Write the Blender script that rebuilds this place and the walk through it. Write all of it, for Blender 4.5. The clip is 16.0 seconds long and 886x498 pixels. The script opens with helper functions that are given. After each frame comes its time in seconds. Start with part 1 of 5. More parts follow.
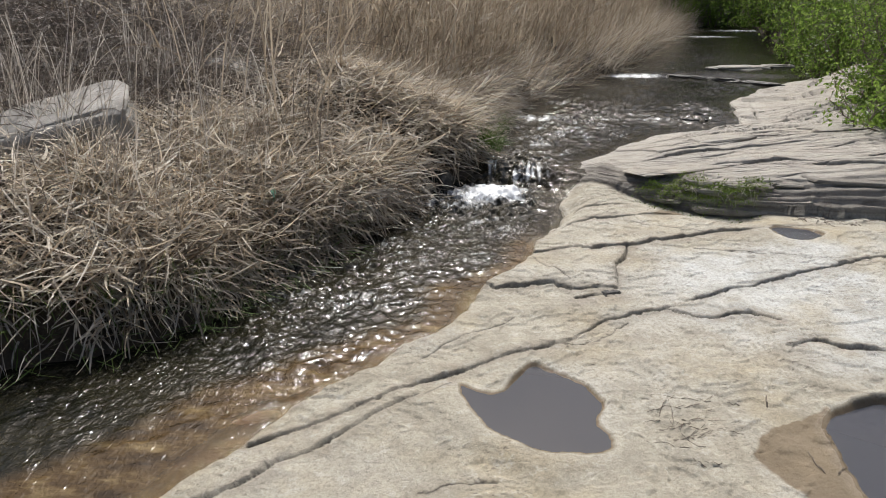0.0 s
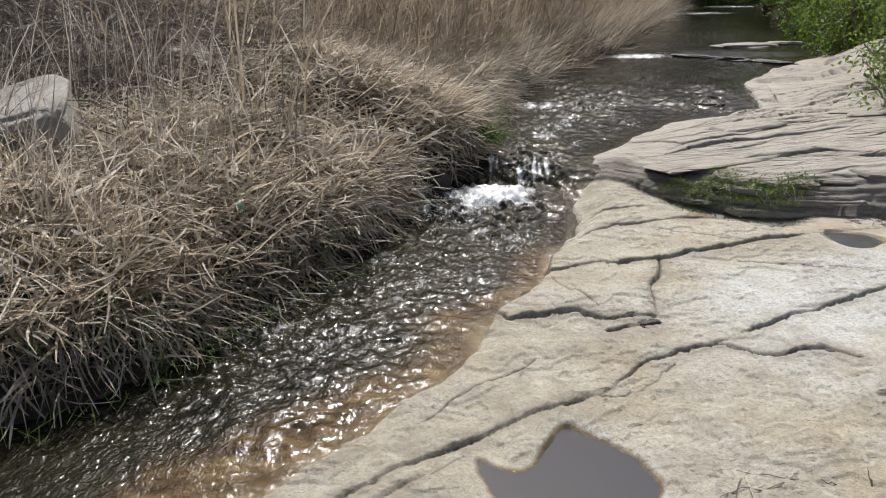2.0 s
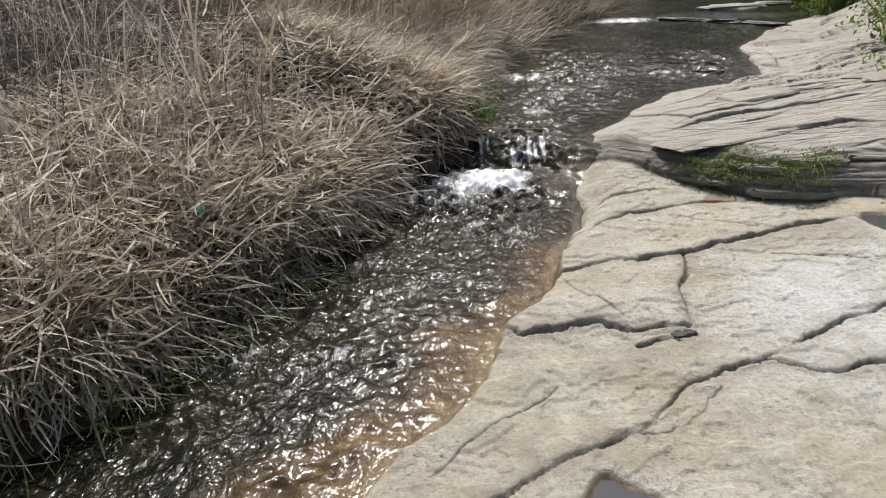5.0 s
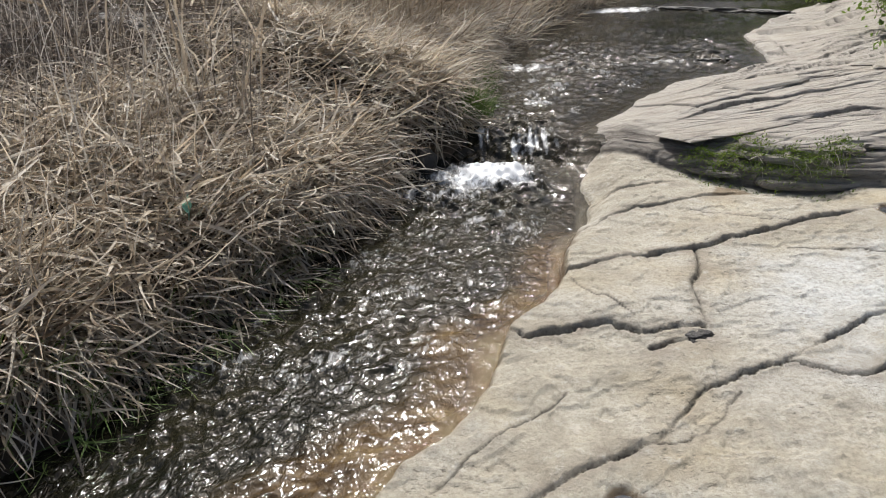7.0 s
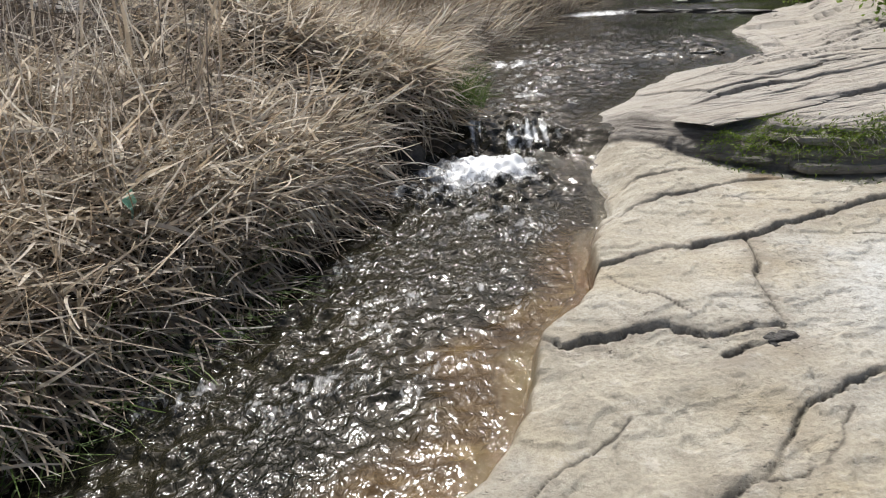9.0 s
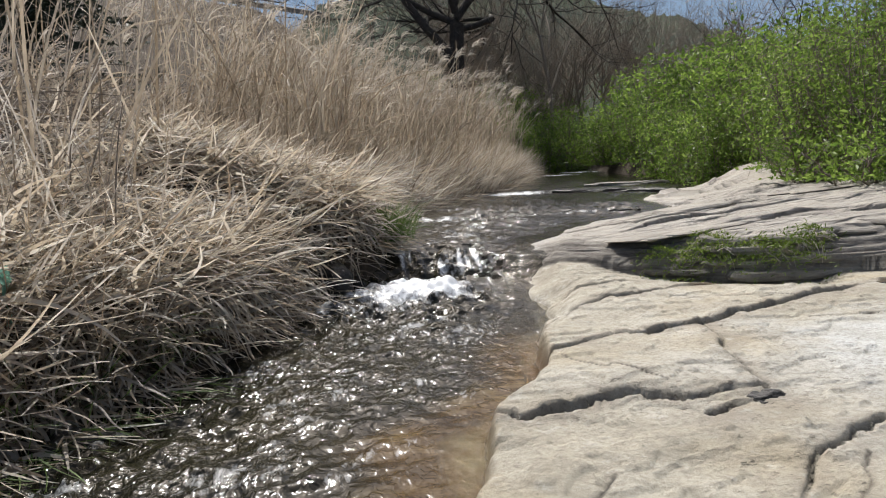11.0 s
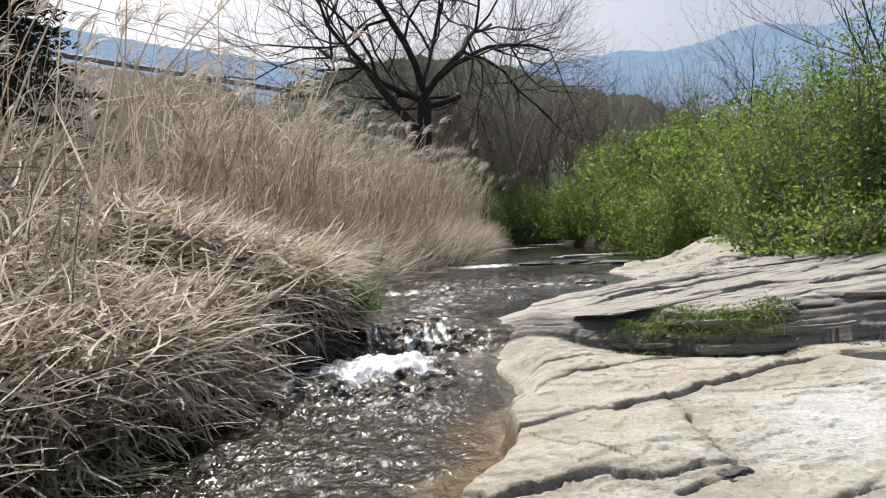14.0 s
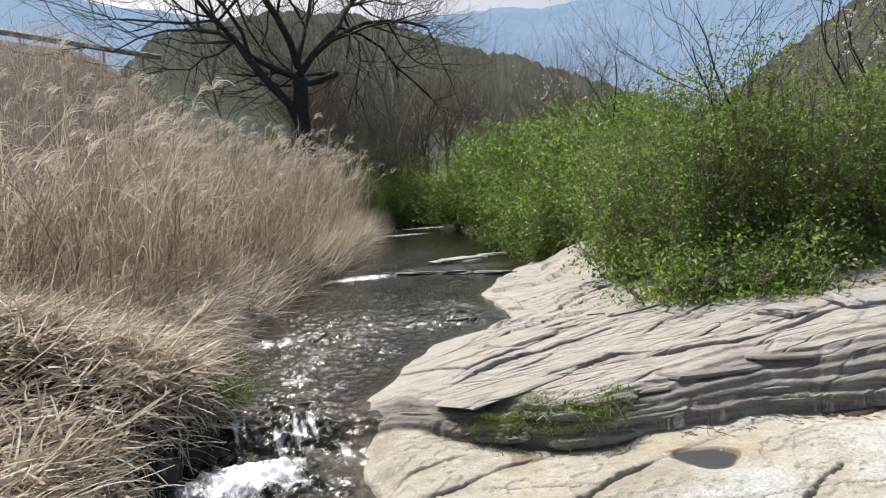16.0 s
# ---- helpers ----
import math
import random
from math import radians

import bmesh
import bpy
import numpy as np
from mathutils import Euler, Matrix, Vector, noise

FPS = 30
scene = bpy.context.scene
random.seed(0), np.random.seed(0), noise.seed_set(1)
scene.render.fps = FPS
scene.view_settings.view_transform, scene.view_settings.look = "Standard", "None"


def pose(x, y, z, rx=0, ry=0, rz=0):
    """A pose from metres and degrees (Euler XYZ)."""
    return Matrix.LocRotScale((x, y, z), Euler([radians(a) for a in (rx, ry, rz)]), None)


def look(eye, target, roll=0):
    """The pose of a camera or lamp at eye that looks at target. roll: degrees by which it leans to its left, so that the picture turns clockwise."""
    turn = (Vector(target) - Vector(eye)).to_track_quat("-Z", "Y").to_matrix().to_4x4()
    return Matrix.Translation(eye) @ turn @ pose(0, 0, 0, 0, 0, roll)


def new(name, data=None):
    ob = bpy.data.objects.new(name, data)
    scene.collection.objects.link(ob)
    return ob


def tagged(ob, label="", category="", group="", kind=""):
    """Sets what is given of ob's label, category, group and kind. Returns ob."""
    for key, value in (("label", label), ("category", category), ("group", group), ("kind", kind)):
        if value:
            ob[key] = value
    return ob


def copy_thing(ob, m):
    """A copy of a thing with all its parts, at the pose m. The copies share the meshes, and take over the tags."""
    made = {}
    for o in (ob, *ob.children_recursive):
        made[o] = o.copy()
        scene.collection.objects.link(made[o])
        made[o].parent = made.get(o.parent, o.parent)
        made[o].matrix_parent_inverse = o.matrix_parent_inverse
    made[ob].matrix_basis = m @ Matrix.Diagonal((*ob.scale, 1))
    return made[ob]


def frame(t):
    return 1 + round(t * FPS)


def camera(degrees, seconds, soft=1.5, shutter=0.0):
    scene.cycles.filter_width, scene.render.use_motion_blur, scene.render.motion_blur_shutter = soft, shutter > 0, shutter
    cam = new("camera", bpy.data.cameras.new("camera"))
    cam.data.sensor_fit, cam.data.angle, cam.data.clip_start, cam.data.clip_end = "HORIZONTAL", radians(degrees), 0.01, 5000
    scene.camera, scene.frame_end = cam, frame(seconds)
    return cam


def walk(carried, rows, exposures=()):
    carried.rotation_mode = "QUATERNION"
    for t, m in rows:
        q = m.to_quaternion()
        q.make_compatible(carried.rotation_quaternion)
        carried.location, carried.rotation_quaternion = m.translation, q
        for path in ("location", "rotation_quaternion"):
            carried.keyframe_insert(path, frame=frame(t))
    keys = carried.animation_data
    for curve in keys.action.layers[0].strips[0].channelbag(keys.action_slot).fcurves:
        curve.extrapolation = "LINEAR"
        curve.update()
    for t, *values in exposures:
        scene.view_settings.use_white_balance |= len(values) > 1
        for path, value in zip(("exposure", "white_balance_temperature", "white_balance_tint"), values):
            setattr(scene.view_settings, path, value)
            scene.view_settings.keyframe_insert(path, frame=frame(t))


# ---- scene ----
cam = camera(64.6, 16.0, 1.1)
PATH = [
    (0, (0.788, -0.435, 1.959), (0.613, 1.43, 1.258), -0.1),
    (0.5, (0.769, -0.326, 1.929), (0.584, 1.538, 1.229), -0.4),
    (1, (0.648, -0.143, 1.914), (0.488, 1.718, 1.199), 0.2),
    (1.5, (0.593, 0.035, 1.908), (0.44, 1.892, 1.179), -1.3),
    (2, (0.647, 0.325, 1.9), (0.506, 2.175, 1.154), -1.0),
    (2.5, (0.685, 0.516, 1.876), (0.522, 2.355, 1.107), -1.1),
    (3, (0.642, 0.623, 1.863), (0.493, 2.448, 1.059), -1.4),
    (3.5, (0.55, 0.779, 1.854), (0.442, 2.601, 1.037), -2.8),
    (3.7, (0.525, 0.797, 1.867), (0.443, 2.617, 1.042), -1.8),
    (6, (0.492, 0.928, 1.831), (0.428, 2.749, 1.009), -2.3),
    (6.5, (0.47, 0.932, 1.824), (0.401, 2.754, 1.003), -2.3),
    (7, (0.499, 1.051, 1.787), (0.431, 2.865, 0.949), -2.6),
    (7.5, (0.539, 1.247, 1.788), (0.486, 3.041, 0.904), -2.0),
    (8, (0.516, 1.357, 1.768), (0.446, 3.133, 0.851), -1.6),
    (8.2, (0.469, 1.398, 1.749), (0.405, 3.172, 0.827), -2.0),
    (10.3, (0.246, 1.713, 0.91), (0.477, 3.674, 0.59), -2.4),
    (10.5, (0.251, 1.715, 0.908), (0.499, 3.68, 0.63), -2.0),
    (11, (0.261, 1.725, 0.899), (0.544, 3.692, 0.678), -2.3),
    (11.5, (0.265, 1.731, 0.904), (0.57, 3.699, 0.714), -2.7),
    (12, (0.264, 1.734, 0.905), (0.596, 3.702, 0.775), -2.4),
    (12.5, (0.263, 1.738, 0.905), (0.614, 3.706, 0.85), -2.3),
    (13, (0.263, 1.734, 0.904), (0.616, 3.703, 0.893), -2.0),
    (13.5, (0.262, 1.731, 0.902), (0.621, 3.698, 0.893), -1.8),
    (14, (0.274, 1.731, 0.913), (0.655, 3.695, 0.893), -2.4),
    (14.5, (0.315, 1.736, 1.007), (0.758, 3.687, 1.013), -3.9),
    (15, (0.327, 1.726, 1.245), (0.844, 3.658, 1.257), -2.9),
    (15.5, (0.359, 1.695, 1.497), (0.936, 3.608, 1.406), -2.8),
    (16, (0.431, 1.656, 1.746), (1.117, 3.528, 1.588), -3.4),
]
walk(cam, [(t, look(e, g, r)) for t, e, g, r in PATH], exposures=[(0.0, -0.18), (8.2, -0.1), (10.3, 0.0), (12.0, 0.02), (14.0, 0.17), (16.0, 0.22)])

# ---- world, sun, exposure ----
SUN_AZ, SUN_EL = -6.0, 56.0
world = bpy.data.worlds.new("world")
scene.world = world
world.use_nodes = True
wn = world.node_tree.nodes
sky = wn.new("ShaderNodeTexSky")
sky.sky_type, sky.sun_disc = "NISHITA", False
sky.sun_elevation, sky.sun_rotation = radians(SUN_EL), radians(SUN_AZ)
sky.air_density, sky.dust_density, sky.altitude = 1.0, 7.0, 200
wn["Background"].inputs[1].default_value = 0.12
world.node_tree.links.new(sky.outputs[0], wn["Background"].inputs[0])

sun = new("sun", bpy.data.lights.new("sun", "SUN"))
sun.data.energy, sun.data.angle, sun.data.color = 4.7, radians(0.55), (1.0, 0.985, 0.96)
sun_dir = Vector((math.sin(radians(SUN_AZ)) * math.cos(radians(SUN_EL)), math.cos(radians(SUN_AZ)) * math.cos(radians(SUN_EL)), math.sin(radians(SUN_EL))))
sun.matrix_world = look(sun_dir * 50, (0, 0, 0))
scene.view_settings.exposure = 0.0

# ---- helpers of this scene ----
RNG = np.random.default_rng(7)
LATTICE = RNG.random((256, 256))


def vnoise(x, y):
    """Smooth value noise in 0..1 over arrays."""
    xi, yi = np.floor(x).astype(int), np.floor(y).astype(int)
    fx, fy = x - xi, y - yi
    fx, fy = fx * fx * (3 - 2 * fx), fy * fy * (3 - 2 * fy)
    a, b = LATTICE[xi % 256, yi % 256], LATTICE[(xi + 1) % 256, yi % 256]
    c, d = LATTICE[xi % 256, (yi + 1) % 256], LATTICE[(xi + 1) % 256, (yi + 1) % 256]
    return (a * (1 - fx) + b * fx) * (1 - fy) + (c * (1 - fx) + d * fx) * fy


def fbm(x, y, octaves=4, gain=0.5):
    """Layered noise about 0, roughly -1..1."""
    total, amp, size = 0, 1.0, 0
    for k in range(octaves):
        total = total + amp * (2 * vnoise(x * 2 ** k + 17.3 * k, y * 2 ** k + 9.1 * k) - 1)
        size += amp
        amp *= gain
    return total / size


def smooth(v, a=0.0, b=1.0):
    u = np.clip((np.asarray(v, float) - a) / (b - a), 0, 1)
    return u * u * (3 - 2 * u)


def mesh_object(name, verts, faces, material, parent=None, label="", smooth_shade=True):
    """One mesh object from numpy arrays; faces all have the same number of corners."""
    me = bpy.data.meshes.new(name)
    verts, faces = np.asarray(verts, np.float32), np.asarray(faces, np.int32)
    n = faces.shape[1]
    me.vertices.add(len(verts))
    me.vertices.foreach_set("co", verts.ravel())
    me.loops.add(faces.size)
    me.loops.foreach_set("vertex_index", faces.ravel())
    me.polygons.add(len(faces))
    me.polygons.foreach_set("loop_start", np.arange(0, faces.size, n, dtype=np.int32))
    me.polygons.foreach_set("use_smooth", np.full(len(faces), smooth_shade))
    me.update(calc_edges=True)
    me.materials.append(material)
    ob = new(name, me)
    if parent:
        ob.parent = parent
    if label:
        ob["label"] = label
    return ob


def part(name, bm, material, parent=None, label=""):
    """Link a bmesh as one mesh object under a thing or a part."""
    me = bpy.data.meshes.new(name)
    bm.to_mesh(me)
    bm.free()
    me.materials.append(material)
    ob = new(name, me)
    if parent:
        ob.parent = parent
    if label:
        ob["label"] = label
    return ob


def attribute(ob, name, values):
    at = ob.data.attributes.new(name, "FLOAT", "POINT")
    at.data.foreach_set("value", np.asarray(values, np.float32).ravel())


def grid_faces(nx, ny):
    """Quads of a grid whose vertices run along x first."""
    i = (np.arange(ny - 1)[:, None] * nx + np.arange(nx - 1)[None, :]).ravel()
    return np.stack([i, i + 1, i + 1 + nx, i + nx], 1)


def spaced(*runs):
    """Places along an axis: runs of (start, end, step)."""
    out = [np.linspace(a, b, max(2, int(round((b - a) / s)) + 1))[:-1] for a, b, s in runs]
    return np.concatenate(out + [[runs[-1][1]]])


def to_line(x, y, pts):
    """Distance to a polyline and the side of it (+1 to the left of its run)."""
    best, side = np.full(x.shape, 1e9), np.ones(x.shape)
    for (ax, ay), (bx, by) in zip(pts[:-1], pts[1:]):
        dx, dy = bx - ax, by - ay
        u = np.clip(((x - ax) * dx + (y - ay) * dy) / (dx * dx + dy * dy), 0, 1)
        d = np.hypot(x - ax - u * dx, y - ay - u * dy)
        s = np.sign(dx * (y - ay) - dy * (x - ax))
        near = d < best
        best, side = np.where(near, d, best), np.where(near, s, side)
    return best, side


def within(x, y, pts):
    """Signed distance to a closed outline, positive inside."""
    inside = np.zeros(x.shape, bool)
    ring = list(pts) + [pts[0]]
    for (ax, ay), (bx, by) in zip(ring[:-1], ring[1:]):
        if ay != by:
            inside ^= ((ay > y) != (by > y)) & (x < (bx - ax) * (y - ay) / (by - ay) + ax)
    d, _ = to_line(x, y, ring)
    return np.where(inside, d, -d)


# ---- materials ----
class Nodes:
    """A small helper for node materials."""

    def __init__(self, name):
        self.m = bpy.data.materials.new(name)
        self.m.use_nodes = True
        self.t = self.m.node_tree
        self.b = self.t.nodes["Principled BSDF"]
        self.out = self.t.nodes["Material Output"]

    def add(self, kind, **values):
        n = self.t.nodes.new(kind)
        for k, v in values.items():
            n.inputs[k.replace("_", " ")].default_value = v
        return n

    def link(self, a, b):
        self.t.links.new(a, b)

    def coords(self):
        return self.add("ShaderNodeTexCoord").outputs["Object"]

    def mapped(self, scale, rot=(0, 0, 0)):
        n = self.add("ShaderNodeMapping")
        n.inputs["Scale"].default_value, n.inputs["Rotation"].default_value = scale, rot
        self.link(self.coords(), n.inputs["Vector"])
        return n.outputs[0]

    def noise(self, scale, detail=6, rough=0.6, vector=None, distortion=0.0):
        n = self.add("ShaderNodeTexNoise", Scale=scale, Detail=detail, Roughness=rough, Distortion=distortion)
        self.link(vector or self.coords(), n.inputs["Vector"])
        return n.outputs["Fac"]

    def ramp(self, fac, stops):
        n = self.add("ShaderNodeValToRGB")
        e = n.color_ramp.elements
        e[0].position, e[0].color = stops[0][0], (*stops[0][1], 1)
        e[1].position, e[1].color = stops[-1][0], (*stops[-1][1], 1)
        for p, c in stops[1:-1]:
            e.new(p).color = (*c, 1)
        self.link(fac, n.inputs[0])
        return n.outputs[0]

    def mix(self, fac, a, b, mode="MIX"):
        n = self.t.nodes.new("ShaderNodeMix")
        n.data_type, n.blend_type = "RGBA", mode
        for v, i in ((fac, 0), (a, 6), (b, 7)):
            if isinstance(v, (int, float)):
                n.inputs[i].default_value = v
            elif isinstance(v, tuple):
                n.inputs[i].default_value = (*v, 1)
            else:
                self.link(v, n.inputs[i])
        return n.outputs[2]

    def math(self, op, a, b=0.0):
        n = self.t.nodes.new("ShaderNodeMath")
        n.operation = op
        for v, i in ((a, 0), (b, 1)):
            if isinstance(v, (int, float)):
                n.inputs[i].default_value = v
            else:
                self.link(v, n.inputs[i])
        return n.outputs[0]

    def attr(self, name):
        n = self.t.nodes.new("ShaderNodeAttribute")
        n.attribute_name = name
        return n.outputs["Fac"]

    def island(self):
        return self.t.nodes.new("ShaderNodeNewGeometry").outputs["Random Per Island"]

    def bump(self, height, strength=0.5, distance=0.01):
        n = self.add("ShaderNodeBump", Strength=strength, Distance=distance)
        self.link(height, n.inputs["Height"])
        self.link(n.outputs[0], self.b.inputs["Normal"])

    def color(self, socket):
        self.link(socket, self.b.inputs["Base Color"])
        return self

    def set(self, **values):
        for k, v in values.items():
            self.b.inputs[k.replace("_", " ")].default_value = v
        return self


def rock_material():
    n = Nodes("bedrock")
    big, mid, fine = n.noise(0.9, 5), n.noise(5, 7, 0.65), n.noise(60, 8, 0.75)
    streak = n.noise(3.0, 8, 0.7, n.mapped((1, 5.5, 8), (0, 0, radians(-18))))
    c = n.ramp(mid, [(0.25, (0.25, 0.232, 0.185)), (0.5, (0.4, 0.37, 0.295)), (0.75, (0.5, 0.475, 0.395))])
    # pale scoured patches and yellowish ones
    c = n.mix(n.ramp(big, [(0.48, (0, 0, 0)), (0.64, (0.6, 0.6, 0.6))]), c, (0.52, 0.51, 0.46))
    c = n.mix(n.math("MULTIPLY", n.attr("bleach"), n.ramp(mid, [(0.3, (0.45,) * 3), (0.6, (0.95,) * 3)])), c, (0.56, 0.577, 0.56))
    c = n.mix(n.ramp(n.noise(1.7, 4), [(0.5, (0, 0, 0)), (0.7, (0.6, 0.6, 0.6))]), c, (0.4, 0.33, 0.2))
    # grey weathered streaks along the bedding
    c = n.mix(n.math("MULTIPLY", n.ramp(streak, [(0.52, (0, 0, 0)), (0.72, (0.65, 0.65, 0.65))]), n.math("ADD", 0.08, n.math("MULTIPLY", n.attr("upper"), 0.92))), c, (0.24, 0.215, 0.19))
    c = n.mix(n.ramp(fine, [(0.36, (0.6, 0.6, 0.6)), (0.55, (0, 0, 0))]), c, (0.2, 0.175, 0.135))
    # grey-brown bands that darken the rock beside the joints, and blotches
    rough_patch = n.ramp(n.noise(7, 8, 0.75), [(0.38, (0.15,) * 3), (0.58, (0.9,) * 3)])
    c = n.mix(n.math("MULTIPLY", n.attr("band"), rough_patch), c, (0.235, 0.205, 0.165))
    c = n.mix(n.ramp(n.noise(2.4, 9, 0.72), [(0.5, (0, 0, 0)), (0.62, (0.42,) * 3)]), c, (0.27, 0.235, 0.175))
    c = n.mix(n.ramp(n.noise(11, 8, 0.75), [(0.55, (0, 0, 0)), (0.66, (0.4,) * 3)]), c, (0.6, 0.585, 0.53))
    # chips and dark pits, more in some patches than in others
    pits = n.math("MULTIPLY", n.ramp(n.noise(38, 3, 0.6, n.mapped((1, 2.2, 1), (0, 0, radians(-20)))), [(0.6, (0, 0, 0)), (0.68, (0.75,) * 3)]), n.ramp(n.noise(1.9, 3), [(0.42, (0, 0, 0)), (0.6, (1,) * 3)]))
    c = n.mix(pits, c, (0.17, 0.145, 0.115))
    # hairline joints, close together in the upper beds
    warp = n.add("ShaderNodeMixRGB", Fac=0.06)
    n.link(n.mapped((1.5, 7.5, 0.6), (0, 0, radians(-17))), warp.inputs[1])
    wn3 = n.add("ShaderNodeTexNoise", Scale=4.0, Detail=4.0)
    n.link(n.coords(), wn3.inputs["Vector"])
    n.link(wn3.outputs["Color"], warp.inputs[2])
    cells = n.add("ShaderNodeTexVoronoi", Scale=1.0)
    cells.feature = "DISTANCE_TO_EDGE"
    n.link(warp.outputs[0], cells.inputs["Vector"])
    joint = n.math("MULTIPLY", n.ramp(cells.outputs["Distance"], [(0.0, (1,) * 3), (0.07, (0, 0, 0))]), n.ramp(n.noise(1.3, 3), [(0.42, (0.0,) * 3), (0.55, (1,) * 3)]))
    joint = n.math("MULTIPLY", joint, n.math("ADD", 0.1, n.math("MULTIPLY", n.attr("upper"), 0.9)))
    c = n.mix(joint, c, (0.1, 0.085, 0.07))
    # lichen-grey upper beds, near-black cracks, iron stain under water, near-black bed where deep
    c = n.mix(n.math("MULTIPLY", n.attr("upper"), 0.62), c, n.ramp(streak, [(0.35, (0.43, 0.405, 0.365)), (0.56, (0.32, 0.295, 0.265)), (0.66, (0.14, 0.122, 0.108))]))
    # ledge face darkened: seepage stain plus the face's shade put into the colour
    c = n.mix(n.math("MULTIPLY", n.attr("seep_shade"), n.ramp(n.noise(2.2, 6, 0.7, n.mapped((1, 2, 14))), [(0.35, (0.95,) * 3), (0.65, (0.3,) * 3)])), c, (0.085, 0.072, 0.06))
    c = n.mix(n.attr("crack"), c, (0.03, 0.024, 0.018))
    c = n.mix(n.attr("mud"), c, n.ramp(mid, [(0.3, (0.15, 0.11, 0.065)), (0.7, (0.21, 0.16, 0.1))]))
    c = n.mix(n.attr("stain"), c, n.ramp(n.noise(4, 5), [(0.35, (0.15, 0.085, 0.04)), (0.55, (0.21, 0.155, 0.08)), (0.7, (0.24, 0.195, 0.11))]))
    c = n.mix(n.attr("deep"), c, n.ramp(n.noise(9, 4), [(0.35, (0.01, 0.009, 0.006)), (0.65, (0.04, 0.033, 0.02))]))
    n.color(c)
    n.link(n.ramp(n.attr("wet"), [(0, (0.85,) * 3), (1, (0.22,) * 3)]), n.b.inputs["Roughness"])
    h = n.math("ADD", n.math("MULTIPLY", n.noise(22, 9, 0.7), 0.6), n.math("MULTIPLY", streak, n.math("ADD", 0.02, n.math("MULTIPLY", n.attr("upper"), 0.75))))
    n.bump(n.math("SUBTRACT", n.math("ADD", h, n.math("MULTIPLY", fine, 0.35)), n.math("ADD", n.math("MULTIPLY", pits, 0.3), n.math("MULTIPLY", joint, 0.9))), 0.9, 0.022)
    return n.m


def stream_material():
    """Murky dark water where it is deep, the shelf's colour painted in over the shelf, clear at the shore, white where
    it foams or sparkles.
    """
    n = Nodes("stream_water")
    n.set(Base_Color=(0.6, 0.58, 0.48, 1), Roughness=0.1, IOR=1.33, Transmission_Weight=1.0)
    h = n.noise(34, 2, 0.5, n.mapped((1.0, 0.7, 1.0), (0, 0, radians(-32))), 0.6)
    n.bump(n.math("MULTIPLY", h, n.attr("ripple")), 0.8, 0.016)
    normal = n.b.inputs["Normal"].links[0].from_socket
    murky = n.add("ShaderNodeBsdfPrincipled", Roughness=0.11, IOR=1.33)
    depths = n.ramp(n.noise(2.5, 4), [(0.35, (0.005, 0.006, 0.004)), (0.65, (0.02, 0.018, 0.01))])
    # brown of the shelf below, painted into the opaque water above it
    shelf_tint = n.ramp(n.noise(3.5, 6, 0.7, n.mapped((1, 3, 1), (0, 0, radians(-35)))), [(0.36, (0.03, 0.019, 0.009)), (0.52, (0.075, 0.048, 0.021)), (0.7, (0.19, 0.14, 0.068))])
    n.link(n.mix(n.attr("shoal"), depths, shelf_tint), murky.inputs["Base Color"])
    n.link(normal, murky.inputs["Normal"])
    # white for real foam and for sun sparkle painted on the ripples
    foam_glint = n.add("ShaderNodeBsdfPrincipled", Base_Color=(0.8, 0.82, 0.83, 1), Roughness=0.5)
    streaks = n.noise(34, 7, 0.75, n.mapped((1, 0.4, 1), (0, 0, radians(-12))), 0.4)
    fac = n.ramp(n.math("ADD", n.math("MULTIPLY", n.attr("foam_glint"), 0.8), streaks), [(0.72, (0, 0, 0)), (0.92, (0.45,) * 3), (1.15, (1, 1, 1))])
    depth, white = n.add("ShaderNodeMixShader"), n.add("ShaderNodeMixShader")
    n.link(n.attr("clear"), depth.inputs[0])
    n.link(murky.outputs[0], depth.inputs[1])
    n.link(n.b.outputs[0], depth.inputs[2])
    n.link(n.math("MULTIPLY", fac, n.ramp(n.attr("foam_glint"), [(0.0, (0.0,) * 3), (0.08, (1.0,) * 3)])), white.inputs[0])
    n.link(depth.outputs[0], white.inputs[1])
    n.link(foam_glint.outputs[0], white.inputs[2])
    n.link(white.outputs[0], n.out.inputs["Surface"])
    return n.m


def pool_material():
    n = Nodes("still_water")
    n.set(Base_Color=(0.075, 0.08, 0.095, 1), Transmission_Weight=0.35, Roughness=0.13, IOR=1.33)
    return n.m


def blade_material(name, stops, translucent=0.25, rough=0.6):
    """Dry straw, grass or leaves; each blade has a tone of its own."""
    n = Nodes(name)
    c = n.ramp(n.island(), stops)
    c = n.mix(n.ramp(n.noise(14, 3), [(0.3, (0, 0, 0)), (0.75, (0.35,) * 3)]), c, tuple(v * 0.55 for v in stops[0][1]))
    # whole clumps differ too
    c = n.mix(n.ramp(n.noise(1.6, 4), [(0.42, (0, 0, 0)), (0.62, (0.4,) * 3)]), c, tuple(v * 0.9 for v in stops[0][1]))
    n.color(c)
    n.set(Roughness=rough)
    if translucent:
        tr, mixer = n.add("ShaderNodeBsdfTranslucent"), n.add("ShaderNodeMixShader", Fac=translucent)
        n.link(c, tr.inputs[0])
        n.link(n.b.outputs[0], mixer.inputs[1])
        n.link(tr.outputs[0], mixer.inputs[2])
        n.link(mixer.outputs[0], n.out.inputs["Surface"])
    return n.m


